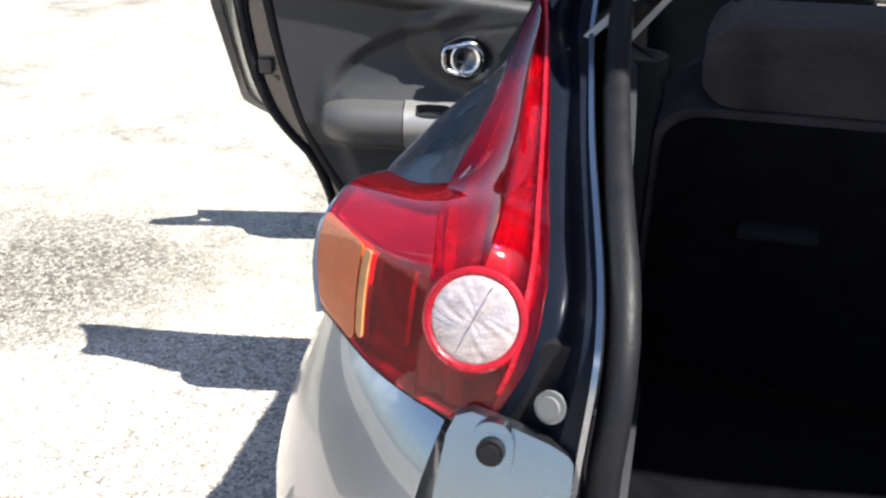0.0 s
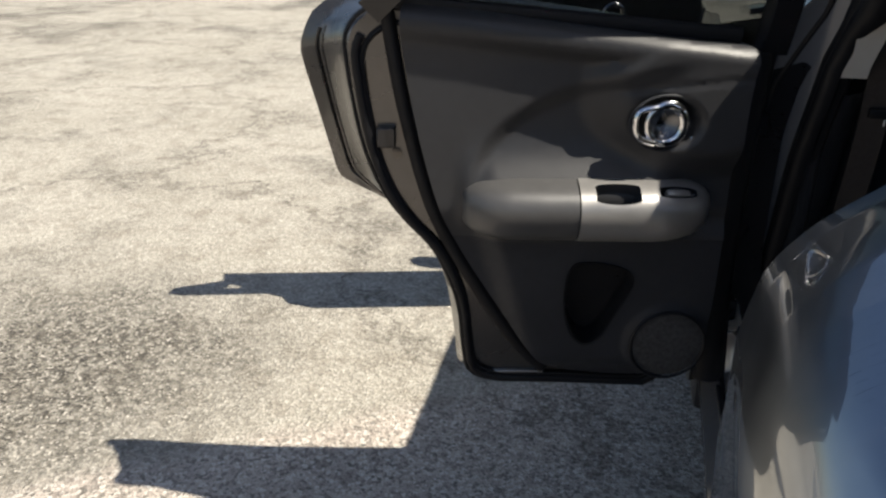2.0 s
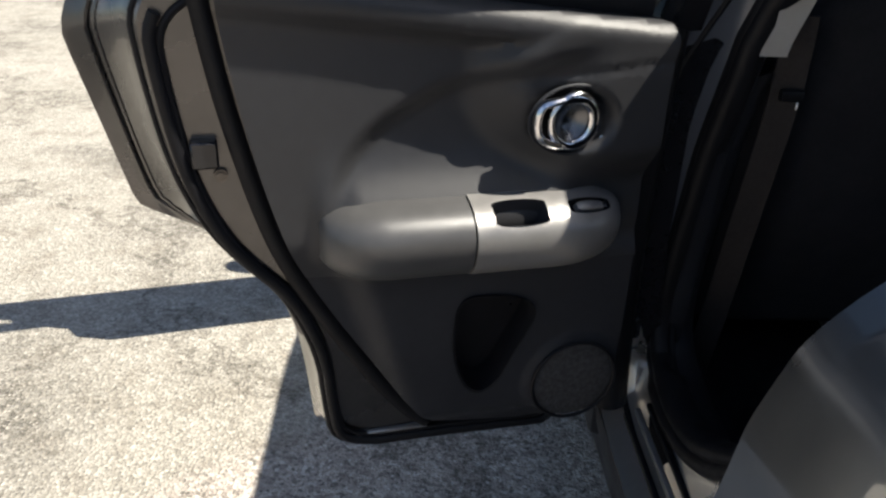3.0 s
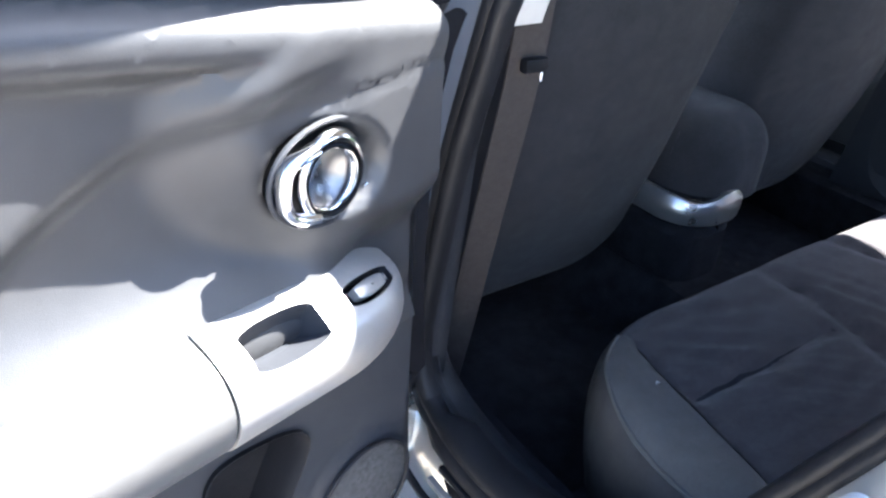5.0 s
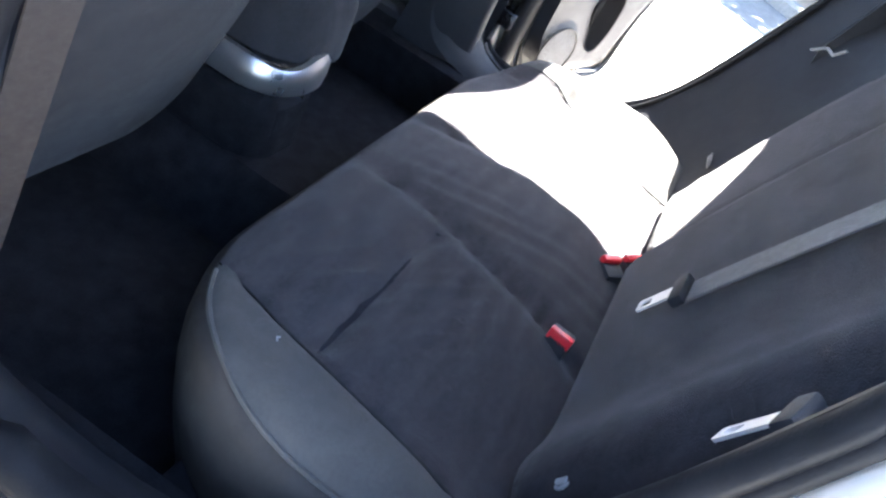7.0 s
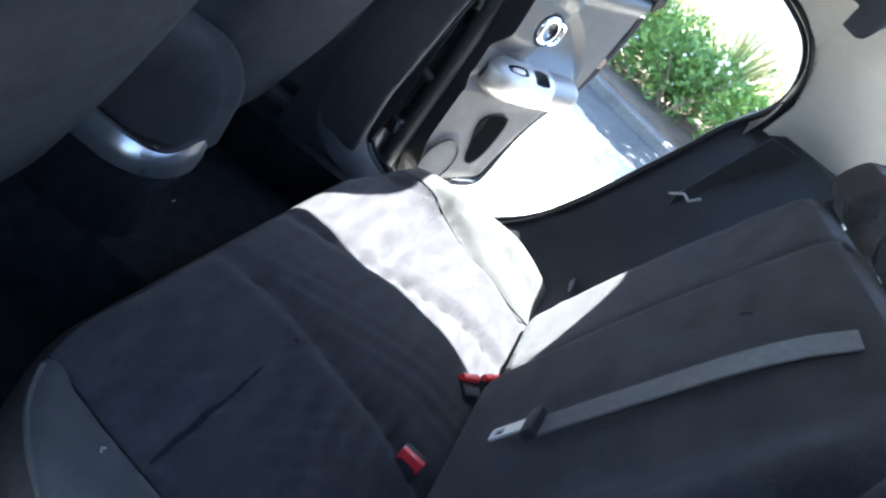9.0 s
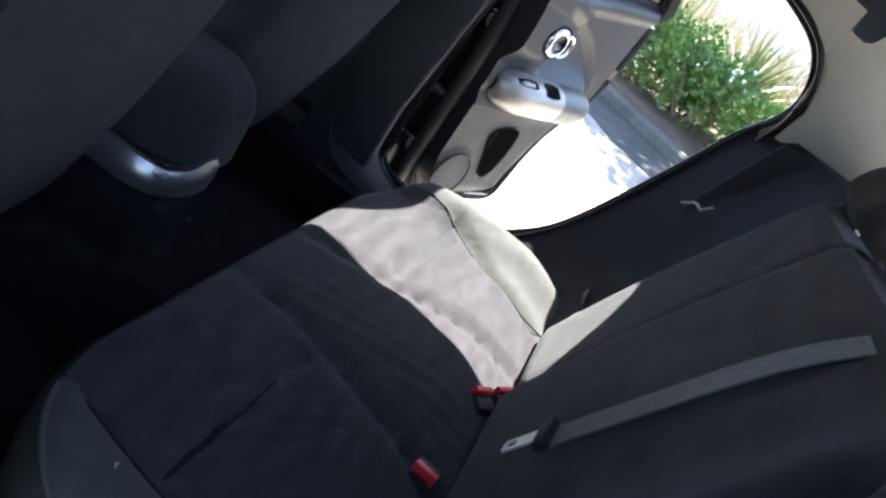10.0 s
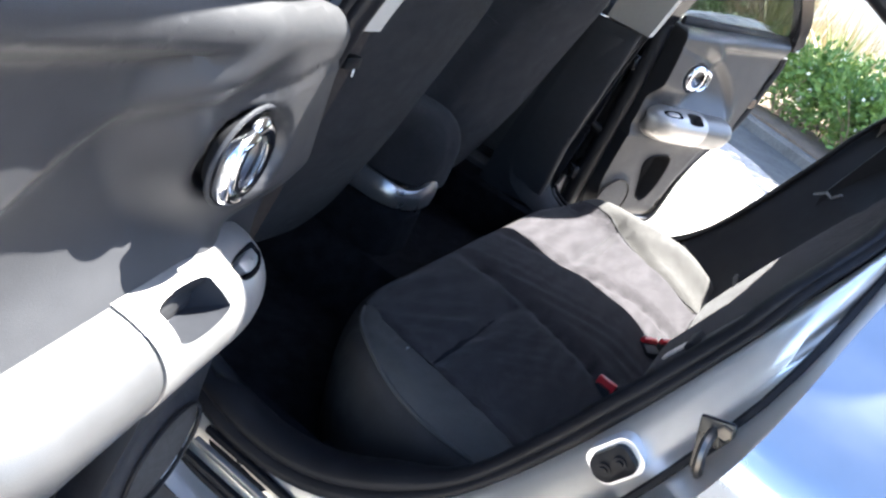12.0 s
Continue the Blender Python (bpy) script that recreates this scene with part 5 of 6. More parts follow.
    part("drain_strip", box((0, -0.004, -0.003), (0.14, 0.006, 0.004), 0.002, 1, Matrix.Translation(L(0.46, 0.002, 0.485)) @ Matrix.Rotation(math.atan2(-(L(1, 0, 0) - L(0, 0, 0)).y, -(L(1, 0, 0) - L(0, 0, 0)).x), 4, "Z")), SATIN, door)
    return door


rear_door(-1, 76, "open rear door with charcoal trim and a chrome handle")
rear_door(1, 66, "open rear door with sunlit charcoal trim and a chrome handle")


def front_door(s, angle, label):
    L = door_axes(s, angle, 0.83, 3.05)
    out = [(0.0, 0.42), (0.99, 0.42), (1.0, 0.8), (1.01, 1.13), (0.0, 1.10)]
    skin = resample([(*p, 0) for p in out], 80, True)
    rings = [[L(p.x, -0.10, p.y) for p in skin], [L(p.x, -0.09, p.y) for p in skin], [L(p.x * 0.98 + 0.01, -0.03, p.y * 0.97 + 0.03) for p in skin], [L(p.x * 0.96 + 0.02, -0.01, p.y * 0.95 + 0.05) for p in skin]]
    door = part("front_door", loft(rings), PAINT if angle == 0 else INNER_PAINT, car, label)

    def w(u, z):
        return 0.025 + 0.03 * math.exp(-((z - 1.1) / 0.06) ** 2) + 0.05 * math.exp(-((z - 0.88) / 0.05) ** 4) * smooth01((u - 0.08) / 0.05) * smooth01((0.9 - u) / 0.06) + 0.04 * smooth01((0.78 - z) / 0.05) * smooth01((z - 0.5) / 0.05)
    part("door_trim", sheet(rr(0.49, 0.805, 0.46, 0.31, 0.06), lambda u, z: L(u, w(u, z), z), 0.025, under=lambda u, z: L(u, -0.005, z)), SOFT, door, "charcoal moulded plastic trim")
    part("handle", tube([L(0.30 + 0.03 * math.cos(a), 0.065, 1.04 + 0.03 * math.sin(a)) for a in np.linspace(0, 2 * math.pi, 24, endpoint=False)], 0.008, 8, True), CHROME, door, "chrome inner door handle")
    pts = resample([(*p, 0) for p in rounded([(0.05, 1.10), (0.35, 1.33), (0.60, 1.43), (0.95, 1.45), (1.0, 1.43), (1.0, 1.10)], 2, False)], 40)
    part("window_frame", sweep([L(p.x, (p.y - 1.13) * 0.42, p.y) for p in pts], [(-0.022, -0.02), (0.022, -0.02), (0.022, 0.02), (-0.022, 0.02)]), GLOSS_BLACK, door, "black window frame")
    g = part("pane", sheet([(0.08, 1.06), (0.97, 1.06), (0.97, 1.43), (0.6, 1.41), (0.35, 1.31)], lambda u, z: L(u, (z - 1.13) * 0.42 - 0.004, z), 0.1, under=lambda u, z: L(u, (z - 1.13) * 0.42 - 0.008, z)), GLASS, door, "clear side glass")
    g.visible_shadow = s > 0
    rows = []
    for k in np.linspace(-1, 1, 13):
        r = max(0.02, (1 - abs(k) ** 2.6) ** 0.45)
        rows.append([L(0.205 + 0.095 * k, -0.185 + 0.055 * r * math.cos(a) - 0.02 * k, 1.065 + 0.062 * r * math.sin(a)) for a in np.linspace(0, 2 * math.pi, 20, endpoint=False)])
    shell = part("door_mirror", loft(rows), PAINT, door, "grey metallic door mirror", smooth=60)
    part("mirror_arm", tube([L(0.10, -0.09, 1.04), L(0.12, -0.14, 1.045), L(0.15, -0.17, 1.05)], 0.022, 10), PLASTIC, shell)
    return door


front_door(-1, 74, "open front door with charcoal trim")
front_door(1, 0, "closed front door in grey metallic paint")

# striker and stop on the left and right jambs
for s in (-1, 1):
    m = Matrix.Translation((s * 0.800, 1.334, 0.955)) @ Matrix.Rotation(radians(-20), 4, "X")
    striker = part("striker", box((-0.004, -0.018, -0.03), (0.004, 0.014, 0.03), 0.0035, 2, m), GLOSS_BLACK, car, "black door striker plate")
    part("loop", tube(resample(rounded([m @ Vector(q) for q in ((0, 0, -0.017), (s * 0.026, 0.003, -0.017), (s * 0.034, 0.004, -0.006), (s * 0.034, 0.004, 0.006), (s * 0.026, 0.003, 0.017), (0, 0, 0.017))], 1, False), 16), 0.005, 8), GREASY, striker)
    for dz in (-0.021, 0.021):
        part("bolt", disc(m @ Vector((s * 0.005, -0.009, dz)), 0.007, (s, 0, 0), 0.006, 6, 0.001), GREASY, striker)
    m = Matrix.Translation((s * 0.765, 1.392, 0.863)) @ Matrix.Rotation(radians(28), 4, "X")
    plate = sheet(rr(0, 0, 0.021, 0.029, 0.014, 5), lambda a, b: m @ Vector((s * 0.006, a, b)), 0.03, under=lambda a, b: m @ Vector((-s * 0.012, a, b)))
    stop = part("stop_plate", plate, STEEL, car, "bright steel stop plate")
    part("rubber_stop", sheet(rr(0, 0, 0.016, 0.023, 0.011, 5), lambda a, b: m @ Vector((s * (0.018 - 0.3 * abs(a)), a, b)), 0.012, under=lambda a, b: m @ Vector((s * 0.002, a, b))), RUBBER, stop, "black rubber door stop")
    for dz in (-0.009, 0.010):
        part("stop_nub", disc(m @ Vector((s * 0.018, 0.001, dz)), 0.007, (s, 0, 0), 0.010, 16, 0.003), RUBBER, stop)

# ---- rear bench ----
def seat_z(x, y):
    z = 0.622 + 0.012 * math.sin(math.pi * min(1, max(0, (y - 1.36) / 0.5)))
    z += (0.018 if x < 0 else 0.045) * math.exp(-((abs(x) - (0.575 if x < 0 else 0.545)) / 0.06) ** 2)
    z += 0.005 * math.exp(-(x / 0.12) ** 2)
    z -= 0.04 * smooth01((1.54 - y) / 0.18)
    g = 0.0
    for s in (-1, 1):
        g = max(g, line_groove(x, y, (s * 0.48, 1.692), (s * 0.175, 1.684), 0.018, 0.024))
        # long welts either side of the middle place, wide and soft, with a fine stitched line in them
        for p, q, d in (((0.21, 1.42), (0.176, 1.554), 0.015), ((0.176, 1.554), (0.128, 1.70), 0.015), ((0.128, 1.70), (0.105, 1.84), 0.010)):
            g = max(g, line_groove(x, y, (s * p[0], p[1]), (s * q[0], q[1]), d, 0.034), line_groove(x, y, (s * p[0], p[1]), (s * q[0], q[1]), d + 0.005, 0.009))
        g = max(g, line_groove(x, y, (s * 0.55, 1.50), (s * 0.488, 1.74), 0.006, 0.008))
        g = max(g, line_groove(x, y, (s * 0.488, 1.74), (s * 0.465, 1.81), 0.006, 0.008))
    # slack folds run across the middle place and the left place
    z += 0.0022 * math.sin(150 * (x + 0.25 * y)) * math.exp(-((x + 0.07) / 0.06) ** 2) * smooth01((1.85 - y) / 0.1)
    z += 0.0042 * math.sin(120 * (y + 0.6 * x) + 3 * math.sin(14 * x)) * math.exp(-((x + 0.33) / 0.11) ** 2 - ((y - 1.73) / 0.06) ** 2)
    z += 0.0032 * math.sin(170 * (y + 0.9 * x)) * math.exp(-((x + 0.30) / 0.09) ** 2 - ((y - 1.60) / 0.07) ** 2)
    if x > 0.3:
        g = max(g, line_groove(x, y, (0.50, 1.70), (0.425, 1.55), 0.016, 0.022), line_groove(x, y, (0.425, 1.55), (0.415, 1.42), 0.016, 0.022))
    # the cloth is stretched in shallow folds
    z += 0.0016 * math.sin(95 * (y + 0.35 * x)) * math.exp(-((x + 0.3) / 0.12) ** 2) * smooth01((y - 1.5) / 0.1)
    return z - g


SEAT = (-0.008, 1.585, 0.634, 0.295, 0.28)


def seat_surface(x, y):
    return Vector((x, y, seat_z(x, y) - roll_off(rr_depth(x, y, *SEAT), 0.04)))


rear_seat = thing("rear_seat", (0, 1.6, 0.46), "three-place rear bench in navy black suede cloth with charcoal bolsters", "car seat")
INSET = 0.014
edge = rr(SEAT[0], SEAT[1], SEAT[2] - INSET, SEAT[3] - INSET, SEAT[4] - INSET, 12)


def front_edge(x):
    """The y of the bench's front edge."""
    d, r = abs(x - SEAT[0]) - (SEAT[2] - SEAT[4]), SEAT[4] - INSET
    return SEAT[1] + SEAT[3] - SEAT[4] + (math.sqrt(max(0, r * r - d * d)) if d > 0 else r)


def bolster_line(s):
    p = [(s * 0.58, 1.30), (s * 0.56, 1.45), (s * 0.538, 1.55), (s * 0.512, 1.65), (s * 0.488, 1.74), (s * 0.468, 1.80)]
    if s > 0:
        p = [(0.42, 1.30), (0.42, 1.42), (0.428, 1.55), (0.46, 1.63), (0.50, 1.70), (0.505, 1.76)]
        return [(q[0], q[1]) for q in rounded(p, 1, False)] + [(0.505, front_edge(0.505))]
    return [(q[0], q[1]) for q in rounded(p, 1, False)] + [(s * 0.45, front_edge(s * 0.45))]


left, right = bolster_line(-1), bolster_line(1)
front = sorted([(p[0], p[1]) for p in edge if -0.445 < p[0] < 0.498 and p[1] > 1.6])
mid = left + front + list(reversed(right))
part("cushion", sheet(mid, seat_surface, 0.0125, under=lambda x, y: Vector((x, y, 0.56))), FABRIC, rear_seat, "navy black suede cushion, brushed and creased")
for s in (-1, 1):
    line = left if s < 0 else right
    outer = sorted([(p[0], p[1]) for p in edge if s * p[0] > (0.455 if s < 0 else 0.509) and p[1] > 1.34], key=lambda p: s * p[0] - p[1])
    outer.append((outer[-1][0], 1.30))
    part("bolster", sheet(line + outer, seat_surface, 0.0125, under=lambda x, y: Vector((x, y, 0.575))), BOLSTER, rear_seat, "charcoal cloth bolster with piping")
    pipe = resample([seat_surface(p[0], p[1]) + Vector((0, 0, 0.001)) for p in outer], 40)
    part("piping", tube(pipe, 0.0035, 6), BOLSTER, rear_seat)
    seam = resample([seat_surface(p[0], p[1]) + Vector((0, 0, 0.001)) for p in line], 40)
    part("seam", tube(seam, 0.002, 6), RUBBER, rear_seat)
# dark strip laid in the seat groove to paint the crease's shadow
for s in (-1,):
    for a, b, w in (((s * 0.475, 1.691), (s * 0.165, 1.684), 0.009),):
        line = [seat_surface(a[0] + (b[0] - a[0]) * k, a[1] + (b[1] - a[1]) * k) + Vector((0, 0, 0.0012)) for k in np.linspace(0, 1, 30)]
        part("crease_shade", sweep(line, circle(w, 8, 0.002), scales=[0.4 + 0.6 * math.sin(math.pi * k) ** 0.5 for k in np.linspace(0.03, 0.97, 30)]), SHADE_CLOTH, rear_seat)
rings = []
for o, drop in ((0.022, 0.006), (0.014, 0.001), (0.007, 0.008), (0.002, 0.018), (0.0, 0.034), (-0.002, 0.06), (0.0, 0.10), (0.008, 0.16), (0.02, 0.22), (0.035, 0.28)):
    line = rr(SEAT[0], SEAT[1], SEAT[2] - o, SEAT[3] - o, SEAT[4] - o, 14)
    top = rr(SEAT[0], SEAT[1], SEAT[2] - 0.014, SEAT[3] - 0.014, SEAT[4] - 0.014, 14)
    rings.append([Vector((p[0], p[1], seat_surface(*q).z - drop)) for p, q in zip(line, top)])
part("seat_base", loft(rings, caps=False), SKIRT, rear_seat, "charcoal cloth skirt")
TILT_BACK = math.atan(0.42)
BACK = Matrix.Translation((0, 1.40, 0.60)) @ Matrix.Rotation(math.pi / 2 + TILT_BACK, 4, "X") @ Matrix.Diagonal((1, 1, -1, 1))


def back_top(x, y):
    z = 0.03 - (0.022 if x > 0.109 else 0.0) + 0.02 * math.exp(-((x + 0.46) / 0.06) ** 2) + 0.010 * math.sin(math.pi * min(1, y / 0.6))
    z -= max(line_groove(x, y, (-0.44, 0.04), (-0.42, 0.44), 0.006, 0.01), line_groove(x, y, (0.41, 0.04), (0.41, 0.44), 0.003, 0.01),
             line_groove(x, y, (-0.42, 0.44), (-0.06, 0.46), 0.006, 0.01), line_groove(x, y, (0.13, 0.46), (0.40, 0.44), 0.006, 0.01))
    return z


for x0, x1 in ((-0.53, 0.105), (0.113, 0.43)):
    rect = ((x0 + x1) / 2, 0.295, (x1 - x0) / 2, 0.305, 0.05)
    b = part("backrest", cushion(rect, 0.04, back_top, -0.09, BACK, 0.02), FABRIC, rear_seat, "navy black cloth backrest")
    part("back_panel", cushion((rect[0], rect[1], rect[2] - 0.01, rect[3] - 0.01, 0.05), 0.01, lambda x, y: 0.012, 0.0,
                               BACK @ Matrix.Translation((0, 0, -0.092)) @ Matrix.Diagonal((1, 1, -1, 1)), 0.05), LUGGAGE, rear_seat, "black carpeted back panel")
for x in (-0.36, 0.0, 0.38):
    m = BACK @ Matrix.Translation((x, 0.66, -0.045))
    hr = part("headrest", cushion((0, 0, 0.125, 0.055, 0.045), 0.035, lambda a, b: 0.045, -0.045, m, 0.02), FABRIC, rear_seat, "low black headrest")
    for dx in (-0.06, 0.06):
        part("headrest_post", tube([m @ Vector((dx, -0.09, 0)), m @ Vector((dx, -0.04, 0))], 0.006, 8), STEEL, hr)
part("latch_bezel", box((-0.05, -0.008, -0.012), (0.05, 0.008, 0.012), 0.004, 2, BACK @ Matrix.Translation((-0.36, 0.43, -0.112))), GLOSS_BLACK, rear_seat, "folding latch on the seat back")
part("child_anchor_tag", box((-0.014, -0.012, 0), (0.014, 0.012, 0.003), 0.001, 1, Matrix.Translation((0.50, 1.372, 0.69)) @ Matrix.Rotation(radians(62), 4, "X") @ Matrix.Rotation(radians(-12), 4, "Y")), WHITE_CAP, rear_seat, "small white anchor tag")
part("thread", tube([seat_surface(-0.521, 1.726) + Vector((0, 0, 0.002)), seat_surface(-0.517, 1.729) + Vector((0, 0, 0.004)), seat_surface(-0.513, 1.727) + Vector((0, 0, 0.002))], 0.0012, 6), WHITE_CAP, rear_seat, "scrap of white thread on the bolster")
part("anchor_button", disc(BACK @ Vector((-0.503, 0.085, 0.040)), 0.011, BACK.to_3x3() @ Vector((0, 0, 1)), 0.008, 20, 0.003), WHITE_CAP, rear_seat, "round pale anchor cap")


def buckle(x, y, z, turn, label="black seat belt buckle with a red release button"):
    ob = thing("seat_belt_buckle", (x, y, 0.60), label, "seat belt buckle")
    m = Matrix.Translation((x, y, z)) @ Matrix.Rotation(radians(turn), 4, "Z") @ Matrix.Rotation(radians(10), 4, "X")
    part("body", box((-0.0185, -0.03, -0.03), (0.0185, 0.010, 0.001), 0.005, 2, m), PLASTIC, ob)
    part("button", box((-0.018, -0.002, -0.010), (0.018, 0.010, 0.009), 0.003, 2, m), RED_PLASTIC, ob, "red release button")
    return ob


buckle(-0.203, 1.462, 0.622, 84)
buckle(0.045, 1.446, 0.622, -45)
buckle(0.088, 1.415, 0.622, -40)


def belt(points, normals_up, tongue_at, label, name="seat_belt", cloth=WEBBING):
    ob = thing(name, points[0], label, "seat belt")
    path = resample([Vector(p) for p in rounded([Vector(p) for p in points], 2, False)], 40)
    bm = bmesh.new()
    rows = []
    for i, p in enumerate(path):
        t = (path[min(i + 1, 39)] - path[max(i - 1, 0)]).normalized()
        nrm = Vector(normals_up)
        sd = t.cross(nrm).normalized()
        up = sd.cross(t).normalized()
        rows.append([p + sd * a + up * b for a, b in ((-0.0235, 0), (-0.0225, 0.0016), (0.0225, 0.0016), (0.0235, 0), (0.0225, -0.0012), (-0.0225, -0.0012))])
    loft(rows, bm=bm)
    part("webbing", bm, cloth, ob, "woven webbing")
    if tongue_at is not None:
        p = path[tongue_at]
        t = (path[tongue_at] - path[tongue_at + 3]).normalized()
        nrm = Vector(normals_up)
        sd = t.cross(nrm).normalized()
        m = Matrix((sd, t, nrm)).transposed().to_4x4()
        m.translation = p + nrm * 0.006
        part("tongue_grip", box((-0.028, -0.010, -0.007), (0.028, 0.010, 0.008), 0.005, 2, m), PLASTIC, ob)
        plate = sheet(rr(0, 0.036, 0.012, 0.028, 0.004), lambda a, b: m @ Vector((a, b, 0.004)), 0.02, holes=(rr(0, 0.050, 0.0065, 0.008, 0.003, 3),), under=lambda a, b: m @ Vector((a, b, 0.001)))
        part("tongue", plate, STEEL, ob, "bright steel tongue with a slot")
    return ob


BN = BACK.to_3x3() @ Vector((0, 0, 1))
belt([BACK @ Vector((-0.218, 0.183, 0.052)), BACK @ Vector((-0.231, 0.29, 0.054)), BACK @ Vector((-0.247, 0.50, 0.050)), BACK @ Vector((-0.25, 0.61, 0.01))], BN, 0, "rear seat belt with a bright tongue lying across the backrest")
belt([Vector((-0.600, 1.336, 0.962)), Vector((-0.606, 1.322, 1.0)), Vector((-0.618, 1.29, 1.10)), Vector((-0.625, 1.265, 1.24))], Vector((0.35, 0.88, 0.3)).normalized(), 0, "rear seat belt hanging beside the backrest")
hanging = belt([Vector((-0.615, 1.945, 1.13)), Vector((-0.602, 1.965, 1.01)), Vector((-0.602, 2.0, 0.82)), Vector((-0.602, 2.045, 0.56)), Vector((-0.61, 2.07, 0.40))], Vector((-0.35, -0.92, 0)), None, "brown-grey front seat belt hanging down the pillar", cloth=BROWN_WEBBING)
m = Matrix.Translation((-0.60, 1.956, 1.012))
part("clip", box((-0.018, -0.010, -0.010), (0.018, 0.006, 0.008), 0.005, 2, m), RUBBER, hanging, "small black stopper on the webbing")
part("tongue", box((0.008, -0.008, -0.022), (0.0115, -0.006, -0.010), 0.001, 1, m), STEEL, hanging, "bright steel tongue")
strap = thing("seat_release_strap", (0.52, 1.31, 0.955), "pale release loop on black trim beside the backrest", "strap")
part("loop", sweep([Vector((0.60, 1.335, 0.95)), Vector((0.585, 1.315, 0.97)), Vector((0.575, 1.30, 0.965)), Vector((0.57, 1.285, 0.985))], [(-0.006, -0.002), (0.006, -0.002), (0.006, 0.002), (-0.006, 0.002)]), WHITE_CAP, strap)


# ---- front seats ----
def front_seat(x, y):
    ob = thing("front_seat", (x, y + 0.3, 0.345), "charcoal cloth front bucket seat with a map pocket on its back", "car seat", "front seats")
    m = Matrix.Translation((x, y, 0.50)) @ Matrix.Rotation(math.pi / 2 + radians(15), 4, "X") @ Matrix.Diagonal((1, 1, -1, 1))

    def rear(a, b):
        k = (0.05 - 0.045 * (abs(a) / 0.29) ** 2.2) * smooth01((b + 0.03) / 0.34)
        k -= line_groove(a, b, (-0.21, 0.33), (0.22, 0.38), 0.006, 0.008)
        return k
    body = sheet(rr(0, 0.33, 0.29, 0.38, 0.15, 8), lambda a, b: m @ Vector((a, b, -0.06 - rear(a, b) + roll_off(rr_depth(a, b, 0, 0.33, 0.29, 0.38, 0.15), 0.05))), 0.02,
                 under=lambda a, b: m @ Vector((a, b, 0.05)))
    part("backrest", body, SEATBACK, ob, "charcoal cloth seat back with a map pocket")
    part("cushion", cushion((x, y + 0.33, 0.25, 0.26, 0.08), 0.05, lambda a, b: 0.62 - 0.1 * (y + 0.33 - b), 0.45, None, 0.03), FABRIC, ob)
    for dx in (-0.2, 0.2):
        part("seat_rail", box((x + dx - 0.02, y + 0.1, 0.345), (x + dx + 0.02, y + 0.5, 0.385), 0.004), STEEL, ob, "steel seat rail")
    hm = m @ Matrix.Translation((0, 0.80, -0.01))
    part("headrest", cushion((0, 0, 0.14, 0.09, 0.06), 0.045, lambda a, b: 0.05, -0.05, hm, 0.02), SEATBACK, ob)
    part("pocket_seam", tube([m @ Vector((a, 0.35 + 0.05 * (a + 0.21) / 0.43, -0.064 - rear(a, 0.2))) for a in np.linspace(-0.20, 0.21, 14)], 0.003, 6), RUBBER, ob)
    return ob


front_seat(-0.37, 2.245)
front_seat(0.39, 2.28)

# ---- console ----
con = thing("centre_console", (0, 2.3, 0.45), "black centre console with a silver band and padded armrest", "console")
part("body", cushion((0, 2.5, 0.085, 0.47, 0.06), 0.03, lambda a, b: 0.60, 0.40, None, 0.03), CARPET, con)
ring_in = rr(0.012, 2.5, 0.100, 0.478, 0.09, 10)
bm = loft([[Vector((0.012 + (a - 0.012) * k, 2.5 + (b - 2.5) * (1 + (k - 1) * 0.2), z + 0.010 * math.sin(a * 42 + 0.6) * smooth01((2.2 - b) / 0.1) * up)) for a, b in ring_in]
           for z, k, up in ((0.592, 0.95, 0), (0.598, 1.02, 0), (0.618, 1.05, 0.3), (0.640, 1.04, 0.8), (0.652, 0.97, 1), (0.650, 0.85, 1))], caps=False)
part("band", bm, ALLOY, con, "polished silver band")
part("lid", cushion((0, 2.5, 0.088, 0.472, 0.08), 0.015, lambda a, b: 0.645, 0.62, None, 0.03), GLOSS_BLACK, con)
part("armrest", cushion((0.062, 2.165, 0.118, 0.135, 0.10), 0.085, lambda a, b: 0.80 + 0.03 * (b - 2.2), 0.632, None, 0.012), SEATBACK, con, "dark grey padded armrest")
part("dashboard", cushion((0, 3.0, 0.66, 0.22, 0.1), 0.08, lambda a, b: 1.02, 0.55, None, 0.05), PLASTIC, car, "black dashboard")
grab = thing("grab_handle", (0.50, 1.36, 1.47), "beige folding grab handle on the roof edge", "grab handle")
part("grip", sweep(resample(rounded([Vector((0.515, 1.29, 1.475)), Vector((0.50, 1.30, 1.452)), Vector((0.50, 1.36, 1.447)), Vector((0.51, 1.42, 1.452)), Vector((0.525, 1.43, 1.478))], 2, False), 20), circle(0.016, 10, 0.009)), HEADLINER, grab)

# ---- far side: kerb, planting bed, fence ----
KERB_P, KERB_D = Vector((6.6, 1.0, 0)), Vector((0.60, 0.80, 0)).normalized()
KERB_N = Vector((KERB_D.y, -KERB_D.x, 0))
KERBSTONE = material("weathered_kerb", (0.13, 0.115, 0.10), 0.9, 0, 0.3, 3, 0.5, 60)
SOIL = material("dry_soil", (0.13, 0.09, 0.06), 0.95, 0, 0.4, 4, 0.8, 40)
LEAF = material("green_leaf", (0.035, 0.095, 0.016), 0.5, 0, 0.5, 9, color2=(0.19, 0.29, 0.065))
LEAF2 = material("strap_leaf", (0.22, 0.24, 0.09), 0.5, 0, 0.4, 6, color2=(0.42, 0.40, 0.18))
FLOWER = material("white_flower", (0.75, 0.75, 0.65), 0.7, 0, 0.1, 20)
